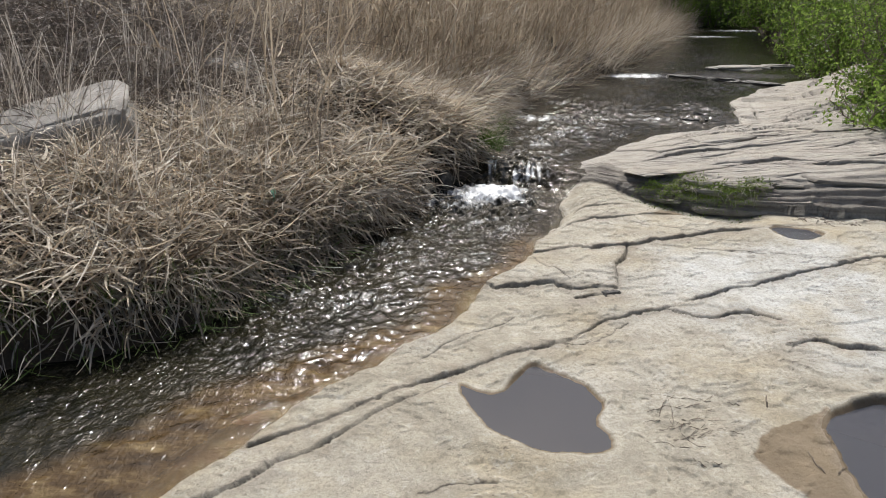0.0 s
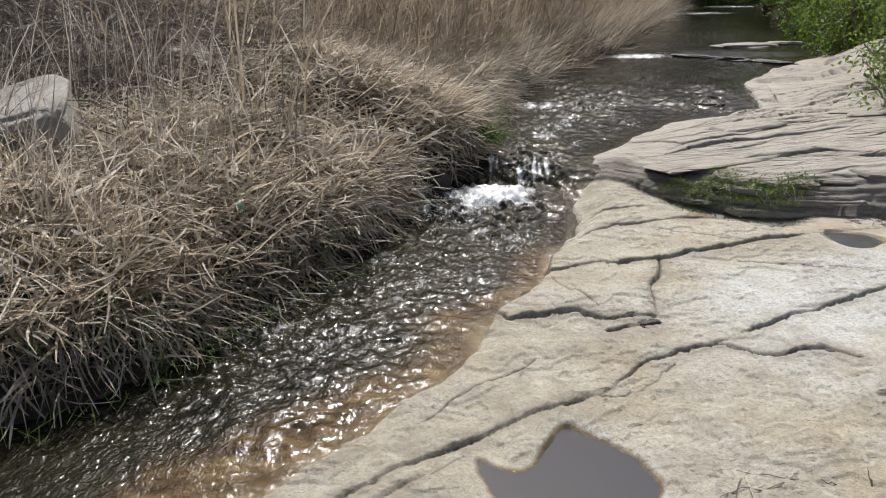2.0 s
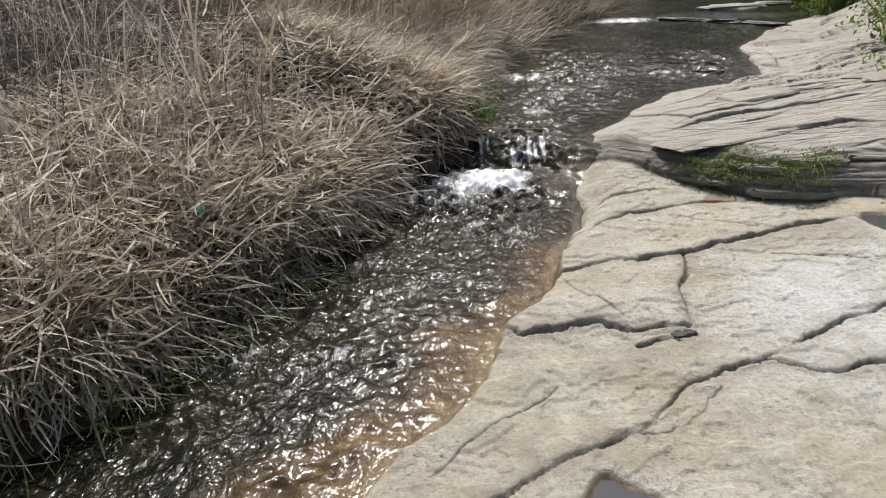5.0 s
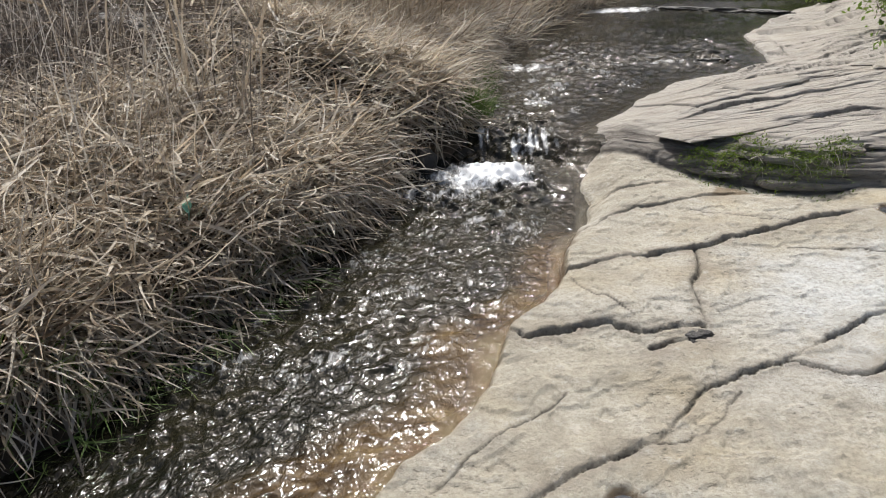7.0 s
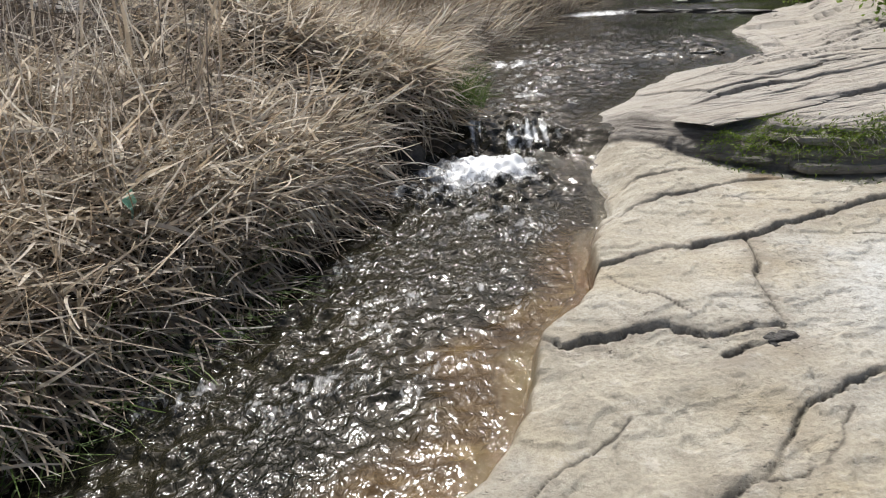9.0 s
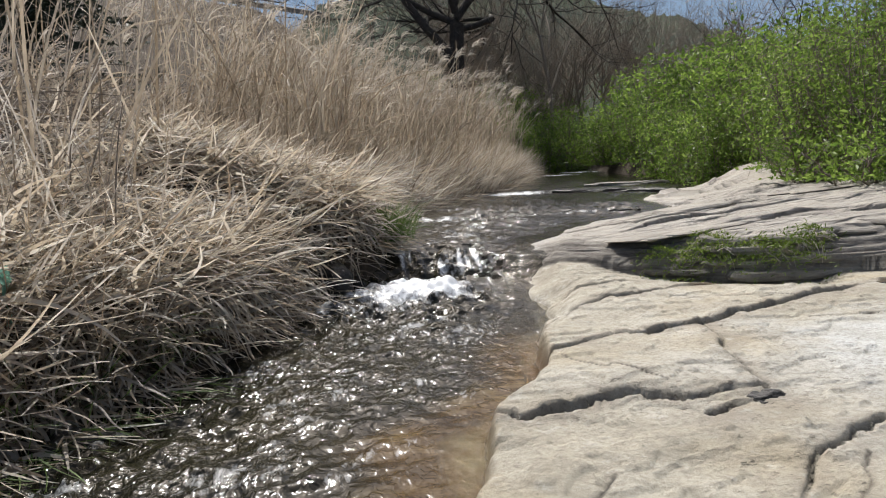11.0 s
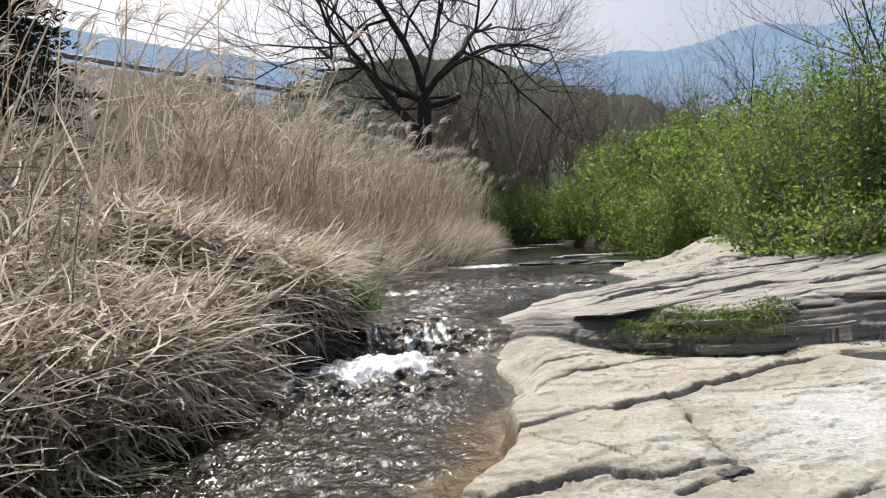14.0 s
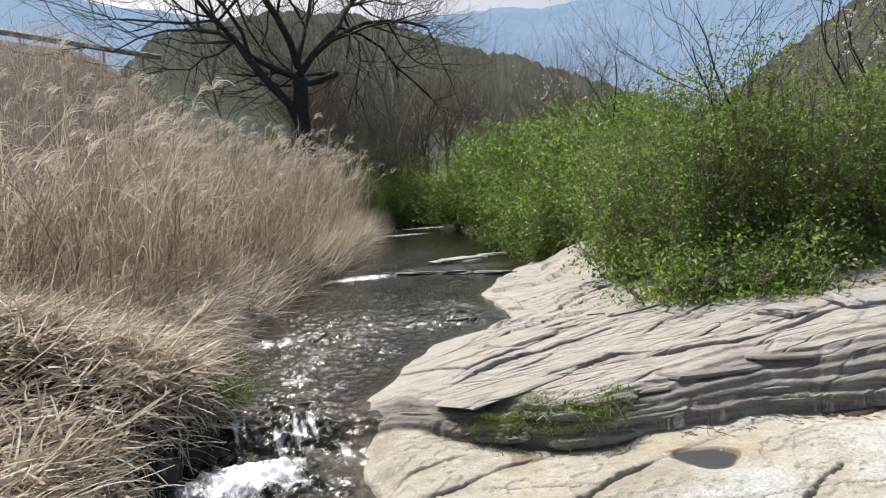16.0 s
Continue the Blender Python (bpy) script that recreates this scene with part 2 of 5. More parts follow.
def plain_material(name, a, b, scale=8.0, rough=0.8, bump=0.4, metal=0.0, distance=0.01):
    n = Nodes(name)
    f = n.noise(scale, 7, 0.65)
    c = n.ramp(f, [(0.3, a), (0.7, b)])
    n.color(n.mix(n.ramp(n.noise(scale * 7, 5), [(0.35, (0.3,) * 3), (0.6, (0, 0, 0))]), c, tuple(v * 0.6 for v in a)))
    n.set(Roughness=rough, Metallic=metal)
    n.bump(n.noise(scale * 4, 8, 0.7), bump, distance)
    return n.m


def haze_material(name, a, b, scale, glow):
    """Far ground as a backdrop: the haze of bright air is put into a faint glow."""
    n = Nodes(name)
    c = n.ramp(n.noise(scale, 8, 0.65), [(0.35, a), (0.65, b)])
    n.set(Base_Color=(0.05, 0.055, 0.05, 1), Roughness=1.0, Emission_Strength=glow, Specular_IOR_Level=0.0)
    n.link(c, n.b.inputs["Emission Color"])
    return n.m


M_ROCK = rock_material()
M_STREAM = stream_material()
M_POOL = pool_material()
M_SOIL = plain_material("soil", (0.04, 0.029, 0.019), (0.13, 0.098, 0.066), 9, 0.95, 1.0, 0, 0.05)
M_STRAW = blade_material("straw", [(0.0, (0.2, 0.15, 0.105)), (0.3, (0.54, 0.45, 0.33)), (0.65, (0.75, 0.665, 0.53)), (1.0, (0.89, 0.845, 0.745))], 0.46)
M_STRAW_GREY = blade_material("weathered_straw", [(0.0, (0.16, 0.135, 0.11)), (0.4, (0.5, 0.44, 0.365)), (1.0, (0.81, 0.765, 0.69))], 0.44)
M_REED = blade_material("reed", [(0.0, (0.24, 0.185, 0.125)), (0.4, (0.5, 0.415, 0.31)), (1.0, (0.72, 0.64, 0.52))], 0.42)
M_BROKEN = blade_material("broken_reed", [(0.0, (0.5, 0.42, 0.31)), (0.5, (0.72, 0.64, 0.52)), (1.0, (0.87, 0.83, 0.74))], 0.38)
M_PLUME = blade_material("plume", [(0.0, (0.5, 0.44, 0.36)), (1.0, (0.7, 0.645, 0.56))], 0.5)
M_GRASS = blade_material("green_grass", [(0.0, (0.06, 0.1, 0.022)), (0.5, (0.11, 0.19, 0.035)), (1.0, (0.2, 0.28, 0.07))], 0.4)
M_LEAF = blade_material("shrub_leaf", [(0.0, (0.085, 0.15, 0.025)), (0.5, (0.2, 0.3, 0.05)), (1.0, (0.31, 0.42, 0.1))], 0.62, 0.42)
M_BRAMBLE = blade_material("bramble_stem", [(0.0, (0.09, 0.068, 0.052)), (0.5, (0.2, 0.165, 0.135)), (1.0, (0.36, 0.31, 0.26))], 0.1)
M_TWIG = plain_material("twig", (0.11, 0.085, 0.068), (0.25, 0.205, 0.165), 20, 0.85)
M_BARK = plain_material("bark", (0.025, 0.021, 0.018), (0.075, 0.063, 0.052), 9, 0.9, 0.9, 0, 0.03)
# twigs of the wood behind, with the haze of distance lightened into their colour
M_HAZED_TWIG = plain_material("hazed_twigs", (0.19, 0.155, 0.12), (0.36, 0.305, 0.24), 14, 0.85)
M_BOULDER = plain_material("boulder", (0.25, 0.235, 0.21), (0.43, 0.41, 0.375), 3.5, 0.88, 0.8, 0, 0.025)
M_DARK_STONE = plain_material("wet_dark_stone", (0.01, 0.009, 0.008), (0.03, 0.027, 0.023), 7, 0.5, 0.6, 0, 0.02)
M_MOSS = blade_material("moss", [(0.0, (0.08, 0.13, 0.02)), (0.5, (0.17, 0.25, 0.035)), (1.0, (0.3, 0.36, 0.08))], 0.3)
M_STEEL = plain_material("galvanised_steel", (0.16, 0.165, 0.17), (0.26, 0.265, 0.27), 5, 0.55, 0.1, 0.5)
M_NEEDLE = blade_material("conifer_needle", [(0.0, (0.012, 0.022, 0.012)), (1.0, (0.035, 0.055, 0.028))], 0.1)
M_BLOSSOM = blade_material("blossom", [(0.0, (0.7, 0.66, 0.64)), (1.0, (0.82, 0.8, 0.79))], 0.3)
M_PLASTIC = plain_material("faded_green_plastic", (0.2, 0.5, 0.4), (0.32, 0.62, 0.52), 30, 0.4, 0.1)
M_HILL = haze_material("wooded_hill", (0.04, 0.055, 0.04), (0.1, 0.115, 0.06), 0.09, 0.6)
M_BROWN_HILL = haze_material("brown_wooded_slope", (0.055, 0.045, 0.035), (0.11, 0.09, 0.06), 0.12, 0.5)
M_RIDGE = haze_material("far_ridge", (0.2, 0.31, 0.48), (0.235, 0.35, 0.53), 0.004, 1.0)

# ---- the lie of the land ----
LEFT_Y = (-6, 0, 1, 2.0, 2.5, 2.75, 3.1, 3.6, 4.1, 4.8, 5.5, 5.8, 6.1, 6.8, 8.4, 10.6, 12.5, 14.4, 20.4, 25, 40)
LEFT_X = (-14, -9, -6, -3.2, -1.85, -1.37, -0.98, -0.72, -0.42, -0.06, 0.2, 0.35, 0.58, 0.65, 0.86, 1.51, 2.64, 3.37, 5.43, 7.1, 12)
RIGHT_Y = (-6, 0, 1.2, 1.69, 1.93, 2.37, 2.82, 3.28, 3.42, 3.7, 3.82, 4.1, 4.47, 4.78, 5.06, 5.4, 5.8, 6.03, 6.5, 6.8, 7.46, 7.7, 8.06, 9.55, 11.5, 12.25, 12.9, 17.7, 25, 40)
RIGHT_X = (-9, -3.2, -1.25, -0.57, -0.41, -0.14, 0.23, 0.59, 0.63, 0.66, 0.81, 0.97, 1.05, 1.19, 1.24, 1.27, 1.3, 1.36, 1.77, 1.92, 2.45, 3.0, 3.5, 3.8, 5.17, 5.9, 6.6, 7.3, 9.0, 14)
WATER_Y = (-6, 1, 2, 3.5, 4.5, 5.3, 5.7, 5.8, 6.0, 6.3, 8.15, 8.4, 11, 12.2, 12.45, 15, 20, 26, 40)
WATER_Z = (-0.4, -0.03, 0.02, 0.09, 0.15, 0.195, 0.225, 0.25, 0.365, 0.395, 0.425, 0.455, 0.48, 0.485, 0.53, 0.56, 0.64, 0.75, 1.1)


def water_level(y):
    return np.interp(y, WATER_Y, WATER_Z)


def off_shore(x, y, xs, ys):
    """About how far a place lies to the right of a shore line."""
    slope = (np.interp(y + 0.15, ys, xs) - np.interp(y - 0.15, ys, xs)) / 0.3
    return (x - np.interp(y, ys, xs)) / np.sqrt(1 + slope * slope)


def slab_plane(x, y):
    return 0.02 + 0.03 * x + 0.045 * y


def ledge_plane(x, y):
    return 0.27 + 0.08 * x + 0.005 * y - 0.05 * np.clip(y - 6.6, 0, 3) * (1 - smooth(x, 4.6, 6.2))


def bank_height(x, y):
    """The left bank: a steep grassy edge, then a slope up to the road."""
    d = -off_shore(x, y, LEFT_X, LEFT_Y) + 0.12 * fbm(x * 1.7, y * 1.7, 3)
    z = water_level(y) - 0.3 + 0.3 * smooth(d, 0.0, 0.1) + 0.27 * smooth(d, 0.06, 0.3) + 0.22 * smooth(d, 0.2, 1.3)
    z = z + 0.16 * np.clip(d - 1.0, 0, 5) + 0.08 * fbm(x * 0.8, y * 0.8, 4) * smooth(d, 0.2, 1.5)
    return z + 0.17 * np.clip(d - 5, 0, 40) * smooth(y, 4, 25)


# ---- bedrock ----
# cracks: run, half width, depth, lift of the left-hand side, reach of the lift
CRACKS = [
    (((0.72, 3.98), (0.97, 4.1), (1.27, 4.21), (1.63, 4.28), (1.97, 4.38), (2.35, 4.54), (2.7, 4.62), (3.1, 4.72)), 0.018, 0.05, 0.03, 0.45),
    (((0.64, 3.7), (0.73, 3.58), (0.9, 3.6), (1.1, 3.64), (1.22, 3.56), (1.37, 3.58), (1.47, 3.58)), 0.018, 0.05, 0.027, 0.3),
    (((1.22, 3.44), (1.35, 3.5), (1.46, 3.5)), 0.035, 0.06, 0.01, 0.1),
    (((1.49, 3.6), (1.53, 3.89), (1.61, 4.09), (1.63, 4.28)), 0.02, 0.022, 0.03, 0.25),
    (((-0.3, 2.02), (-0.04, 2.2), (0.29, 2.46), (0.55, 2.59), (0.83, 2.79), (0.95, 2.86)), 0.022, 0.05, 0.03, 0.3),
    (((0.95, 2.86), (1.12, 2.93), (1.25, 3.08), (1.33, 3.18), (1.47, 3.26), (1.73, 3.34), (1.92, 3.45), (2.18, 3.61), (2.57, 3.77), (2.99, 3.99), (3.4, 4.17)), 0.012, 0.028, 0.012, 0.2),
    (((-0.4, 1.68), (-0.25, 1.79), (-0.12, 1.95), (0.09, 2.11), (0.3, 2.35), (0.55, 2.52)), 0.016, 0.03, 0.018, 0.2),
    (((2.24, 2.9), (2.43, 2.96), (2.54, 2.9), (2.9, 2.84), (3.4, 2.8)), 0.016, 0.03, 0.02, 0.2),
    (((1.73, 3.34), (1.9, 3.25), (2.19, 3.28), (2.3, 3.18)), 0.018, 0.016, 0.01, 0.1),
    (((0.48, 1.79), (0.59, 1.85), (0.77, 1.86)), 0.009, 0.012, 0.006, 0.1),
    (((1.12, 2.92), (1.3, 2.98), (1.42, 3.12), (1.5, 3.2)), 0.008, 0.012, 0.006, 0.1),
    (((0.35, 2.75), (0.6, 2.98), (0.85, 3.2)), 0.006, 0.008, 0.004, 0.1),
    (((0.93, 4.05), (1.08, 3.85), (1.2, 3.66)), 0.005, 0.008, 0.0, 0.1),
    (((1.75, 4.75), (2.0, 4.62), (2.2, 4.5)), 0.006, 0.008, 0.004, 0.1),
    (((1.1, 4.62), (1.5, 4.78), (1.9, 4.93), (2.3, 5.0)), 0.012, 0.02, 0.015, 0.2),
    (((1.24, 5.0), (1.5, 5.12), (1.8, 5.22)), 0.01, 0.02, 0.015, 0.2),
    (((2.1, 4.25), (2.8, 4.08), (3.5, 3.95)), 0.004, 0.006, 0.0, 0.1),
    (((1.84, 6.63), (2.09, 6.38), (2.22, 6.16)), 0.018, 0.03, 0.02, 0.2),
    (((2.2, 5.62), (2.71, 5.68), (3.19, 5.73), (3.39, 5.62)), 0.02, 0.04, 0.03, 0.25),
    (((1.93, 5.95), (2.55, 6.2), (3.07, 6.29), (3.72, 6.42)), 0.018, 0.035, 0.025, 0.25),
    (((2.22, 6.16), (2.82, 6.45), (3.37, 6.71), (3.8, 6.77)), 0.018, 0.035, 0.02, 0.25),
    (((3.1, 7.7), (3.66, 7.5), (4.07, 8.0), (4.91, 8.31)), 0.03, 0.05, 0.04, 0.3),
    (((3.36, 8.58), (3.74, 8.26), (3.93, 9.05)), 0.03, 0.05, 0.03, 0.3),
    (((3.36, 5.58), (3.92, 5.44), (4.41, 5.43), (5.2, 5.6)), 0.02, 0.04, 0.03, 0.3),
    (((3.8, 9.6), (4.5, 9.5), (5.3, 9.9)), 0.03, 0.05, 0.05, 0.4),
    (((4.3, 10.4), (5.1, 10.5), (5.9, 11.0)), 0.03, 0.05, 0.05, 0.4),
]
rc = random.Random(23)
for k in range(34):
    jx, jy, way, long = rc.uniform(1.9, 4.6), rc.uniform(5.55, 8.6), radians(rc.gauss(19, 8)), rc.uniform(0.4, 1.3)
    bend = rc.uniform(-0.06, 0.06)
    CRACKS.append((tuple((jx + u * long * math.cos(way) - bend * math.sin(7 * u), jy + u * long * math.sin(way) + bend * math.cos(5 * u)) for u in (0, 0.25, 0.5, 0.75, 1.0)), rc.uniform(0.01, 0.02), 0.03, rc.uniform(0.01, 0.03), 0.12))


def rounded(ring, times=2):
    """An outline with its corners cut."""
    for _ in range(times):
        nxt = ring[1:] + ring[:1]
        ring = tuple(q for (ax, ay), (bx, by) in zip(ring, nxt) for q in ((0.75 * ax + 0.25 * bx, 0.75 * ay + 0.25 * by), (0.25 * ax + 0.75 * bx, 0.25 * ay + 0.75 * by)))
    return ring


POOL_A = ((0.58, 2.54), (0.72, 2.45), (0.8, 2.5), (0.86, 2.62), (0.94, 2.77), (1.07, 2.69), (1.23, 2.52), (1.26, 2.41), (1.22, 2.28), (1.29, 2.11), (1.24, 2.04), (0.97, 2.03), (0.81, 2.12), (0.7, 2.23), (0.61, 2.43))
POOL_B = ((2.62, 2.56), (2.35, 2.43), (2.19, 2.32), (2.18, 2.13), (2.16, 1.99), (2.14, 1.7), (2.3, 1.3), (2.9, 1.2), (3.2, 1.9))
POOL_C = ((2.7, 4.67), (2.95, 4.64), (3.06, 4.46), (2.84, 4.34), (2.72, 4.45))
POOLS = ((rounded(POOL_A), 0.143, 0.06), (rounded(POOL_B), 0.17, 0.05), (rounded(POOL_C), 0.302, 0.015))
MUD = (((2.25, 2.4), (1.9, 2.2), (1.83, 2.08), (1.9, 1.9), (2.0, 1.75), (2.3, 1.7)), ((1.95, 4.95), (2.05, 5.15), (2.25, 5.05), (2.1, 4.93)))
LIP_X = (1.0, 1.3, 1.67, 2.0, 2.5, 2.9, 3.4, 3.8, 4.3, 5.5, 8.0)
LIP_Y = (6.1, 5.84, 5.6, 5.34, 5.02, 4.97, 4.93, 4.9, 4.66, 4.35, 3.9)


def bedrock(x, y):
    """Height of the rock and the masks that its material uses."""
    wob_x, wob_y = x + 0.035 * fbm(x * 5, y * 5, 5, 0.6), y + 0.035 * fbm(x * 5 + 40, y * 5, 5, 0.6)
    s = off_shore(x, y, RIGHT_X, RIGHT_Y) + 0.045 * fbm(x * 4.5, y * 4.5, 3)
    w = water_level(y)
    low = slab_plane(x, y) + 0.014 * fbm(x * 1.3, y * 1.3, 3) + 0.006 * fbm(x * 9, y * 9, 5, 0.65)
    # the upper beds: thin layers that stand back one above the other
    t = (y - np.interp(wob_x, LIP_X, LIP_Y)) + 0.03 * fbm(x * 6, y * 3, 4)
    wide = np.interp(x, (1.2, 2.0, 2.7, 3.2, 4.0), (0.5, 0.34, 0.2, 0.25, 0.42))
    # thin flakes broken off the slab
    flake = fbm(x * 1.9 + 3 + 0.5 * y, y * 2.3 + 8 - 0.6 * x, 5, 0.62)
    for level in (-0.3, -0.08, 0.12, 0.34):
        low = low + 0.0085 * smooth(flake - level, 0.0, 0.022)
    low = low - 0.018 - 0.07 * smooth(t, -0.5, -0.02) * smooth(x, 1.5, 2.2)
    rise = np.zeros(x.shape)
    for k, (start, share) in enumerate(((0.0, 0.36), (0.15, 0.18), (0.4, 0.16), (0.65, 0.12), (0.9, 0.1), (1.3, 0.08))):
        edge_k = t - start * wide - 0.06 * fbm(x * 1.6 + 11 * k, y * 0.4 + k, 5, 0.65)
        rise = rise + share * (0.85 * smooth(edge_k, 0.0, 0.03) + 0.15 * smooth(edge_k, 0.0, 0.15))
    # mask of the ledge front, for its stain and its painted shade
    seep_shade = smooth(t, -0.06, 0.0) * (1 - smooth(t, wide * 0.7, wide * 1.15)) * (1 - 0.2 * smooth(x, 3.0, 3.6))
    top = ledge_plane(x, y)
    v = -0.25 * wob_x + 0.97 * wob_y + 0.12 * fbm(x * 1.1 + 8, y * 1.1, 3)
    saw = v / 0.36 - np.floor(v / 0.36)
    saw2 = (v + 0.09) / 0.13 - np.floor((v + 0.09) / 0.13)
    plates = 0.007 * fbm(x * 7, y * 14, 4, 0.65) - 0.007 * saw * smooth(fbm(x * 0.9, y * 1.5 + 5, 2), -0.35, 0.35) - 0.006 * saw2 * smooth(fbm(x * 1.4 + 3, y * 2 + 5, 2), -0.1, 0.4)
    top = top + plates + 0.012 * fbm(x * 2, y * 2, 3)
    upper = smooth(t, -0.02, 0.06)
    z = np.where(t > 0, low + np.clip(top - low, 0.02, 1) * rise, low)
    # beyond the lip the rock runs down to the water
    fall = smooth(s, -0.03, np.interp(y, (4.3, 5.2, 6.2, 8, 14), (0.12, 0.22, 0.3, 0.8, 1.4)))
    fall = 1 - (1 - fall) * smooth(y, 4.2, 5.0)
    z = z * fall + (w + 0.012 + 0.25 * plates * smooth(y, 5, 6)) * (1 - fall)
    # cracks
    crack = 0.5 * upper * smooth(saw, 0.9, 0.99) * smooth(fbm(x * 0.9, y * 1.5 + 5, 2), -0.2, 0.35)
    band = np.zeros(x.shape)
    for run, half, depth, lift, reach in CRACKS:
        xs, ys = [p[0] for p in run], [p[1] for p in run]
        sel = (x > min(xs) - 0.8) & (x < max(xs) + 0.8) & (y > min(ys) - 0.8) & (y < max(ys) + 0.8)
        d, side = to_line(wob_x[sel], wob_y[sel], run)
        vary = 0.2 + 1.35 * vnoise(x[sel] * 4.5 + half * 900, y[sel] * 4.5) ** 1.3
        cut = 1 - smooth(d / np.maximum(0.5 * half * vary, 0.0075), 0.25, 1.0)
        ends = np.minimum(1, 0.3 + 2.2 * np.minimum(np.hypot(x[sel] - xs[0], y[sel] - ys[0]), np.hypot(x[sel] - xs[-1], y[sel] - ys[-1])))
        z[sel] += lift * vary * ends * np.exp(-d / reach) * smooth(side * d, 0, 0.02) - 1.3 * depth * cut * vary * ends
        crack[sel] = np.maximum(crack[sel], cut * np.clip(0.25 + 0.9 * vary, 0, 0.95))
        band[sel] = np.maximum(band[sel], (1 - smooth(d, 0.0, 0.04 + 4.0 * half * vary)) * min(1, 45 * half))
    worn = 1 - smooth(np.hypot(x - 0.26, y - 1.72), 0.2, 0.55)
    z = z * (1 - worn) + np.minimum(z, slab_plane(x, y) - 0.02) * worn
    # pools in the hollows
    mud = np.zeros(x.shape)
    wet = np.zeros(x.shape)
    for ring, level, depth in POOLS:
        px, py = [p[0] for p in ring], [p[1] for p in ring]
        sel = (x > min(px) - 0.4) & (x < max(px) + 0.4) & (y > min(py) - 0.4) & (y < max(py) + 0.4)
        d = within(wob_x[sel], wob_y[sel], ring)
        inside = smooth(d, -0.015, 0.03)
        z[sel] = np.where(d > -0.015, np.maximum(z[sel], level + 0.006) * (1 - inside) + (level - depth * smooth(d, 0, 0.15) - 0.004) * inside, z[sel] + np.maximum(level + 0.006 - z[sel], 0) * (1 - smooth(-d, 0.05, 0.2)))
        mud[sel] = np.maximum(mud[sel], smooth(d, -0.008, 0.006))
        wet[sel] = np.maximum(wet[sel], smooth(d, -0.06, 0.0))
    for ring in MUD:
        d = within(wob_x, wob_y, ring)
        mud = np.maximum(mud, smooth(d, -0.006, 0.01) * 0.9)
    # the shelf under shallow water and the bed of the stream
    shelf_wide = np.interp(y, (1.5, 2.3, 3.0, 3.8, 4.5, 5.4, 6.5), (0.7, 0.45, 0.26, 0.14, 0.08, 0.03, 0.05))
    shelf = w - 0.028 + 0.012 * fbm(x * 5, y * 5, 4) - 0.05 * smooth(-s, 0.0, 0.5)
    notch = to_line(wob_x, wob_y, ((-1.3, 1.75), (-0.9, 2.0), (-0.5, 2.26), (-0.29, 2.33)))[0]
    shelf = shelf + 0.05 * (1 - smooth(notch, 0.0, 0.12)) * (y < 2.6)
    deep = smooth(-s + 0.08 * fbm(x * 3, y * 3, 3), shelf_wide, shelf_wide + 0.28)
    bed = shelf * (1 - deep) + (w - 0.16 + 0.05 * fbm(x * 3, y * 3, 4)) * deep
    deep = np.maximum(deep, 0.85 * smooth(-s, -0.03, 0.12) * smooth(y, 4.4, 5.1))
    edge = smooth(s, -0.035, 0.02)
    z = z * edge + bed * (1 - edge)
    stain = (smooth(-s, -0.03, 0.03) * (1 - 0.6 * deep) + (1 - smooth(s, 0, 0.06)) * 0.15) * (1 - 0.85 * smooth(y, 4.3, 5.0))
    damp = 1 - smooth(z - w, 0.0, 0.035)
    wet = np.maximum(wet, damp * (s < 0.6))
    return z, dict(bleach=smooth(within(wob_x, wob_y, ((1.72, 3.42), (1.74, 4.2), (2.9, 4.5), (6.5, 4.2), (6.5, 2.4), (2.25, 2.65))) + 0.12 * fbm(x * 2, y * 2, 4), -0.12, 0.25), band=band, crack=crack, upper=upper, seep_shade=seep_shade, mud=np.clip(mud, 0, 1), stain=np.clip(stain, 0, 1), deep=deep * 0.95, wet=wet)


gx = spaced((-3.2, -1.0, 0.04), (-1.0, 0.4, 0.0125), (0.4, 3.2, 0.009), (3.2, 4.9, 0.0125), (4.9, 8.4, 0.04))
gy = spaced((-2.2, 1.2, 0.035), (1.2, 4.9, 0.0088), (4.9, 7.0, 0.0088), (7.0, 9.5, 0.028), (9.5, 15.0, 0.07))
RX, RY = np.meshgrid(gx, gy)
RZ, masks = bedrock(RX, RY)
rock = mesh_object("bedrock", np.stack([RX, RY, RZ], -1).reshape(-1, 3), grid_faces(len(gx), len(gy)), M_ROCK)
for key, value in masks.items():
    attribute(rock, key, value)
tagged(rock, "pale weathered bedrock in cracked slabs and thin ledges beside the stream", "rock", kind="structure")


def rock_at(x, y):
    """Height of the built rock at single places."""
    i, j = np.clip(np.searchsorted(gx, x), 0, len(gx) - 1), np.clip(np.searchsorted(gy, y), 0, len(gy) - 1)
    return RZ[j, i]


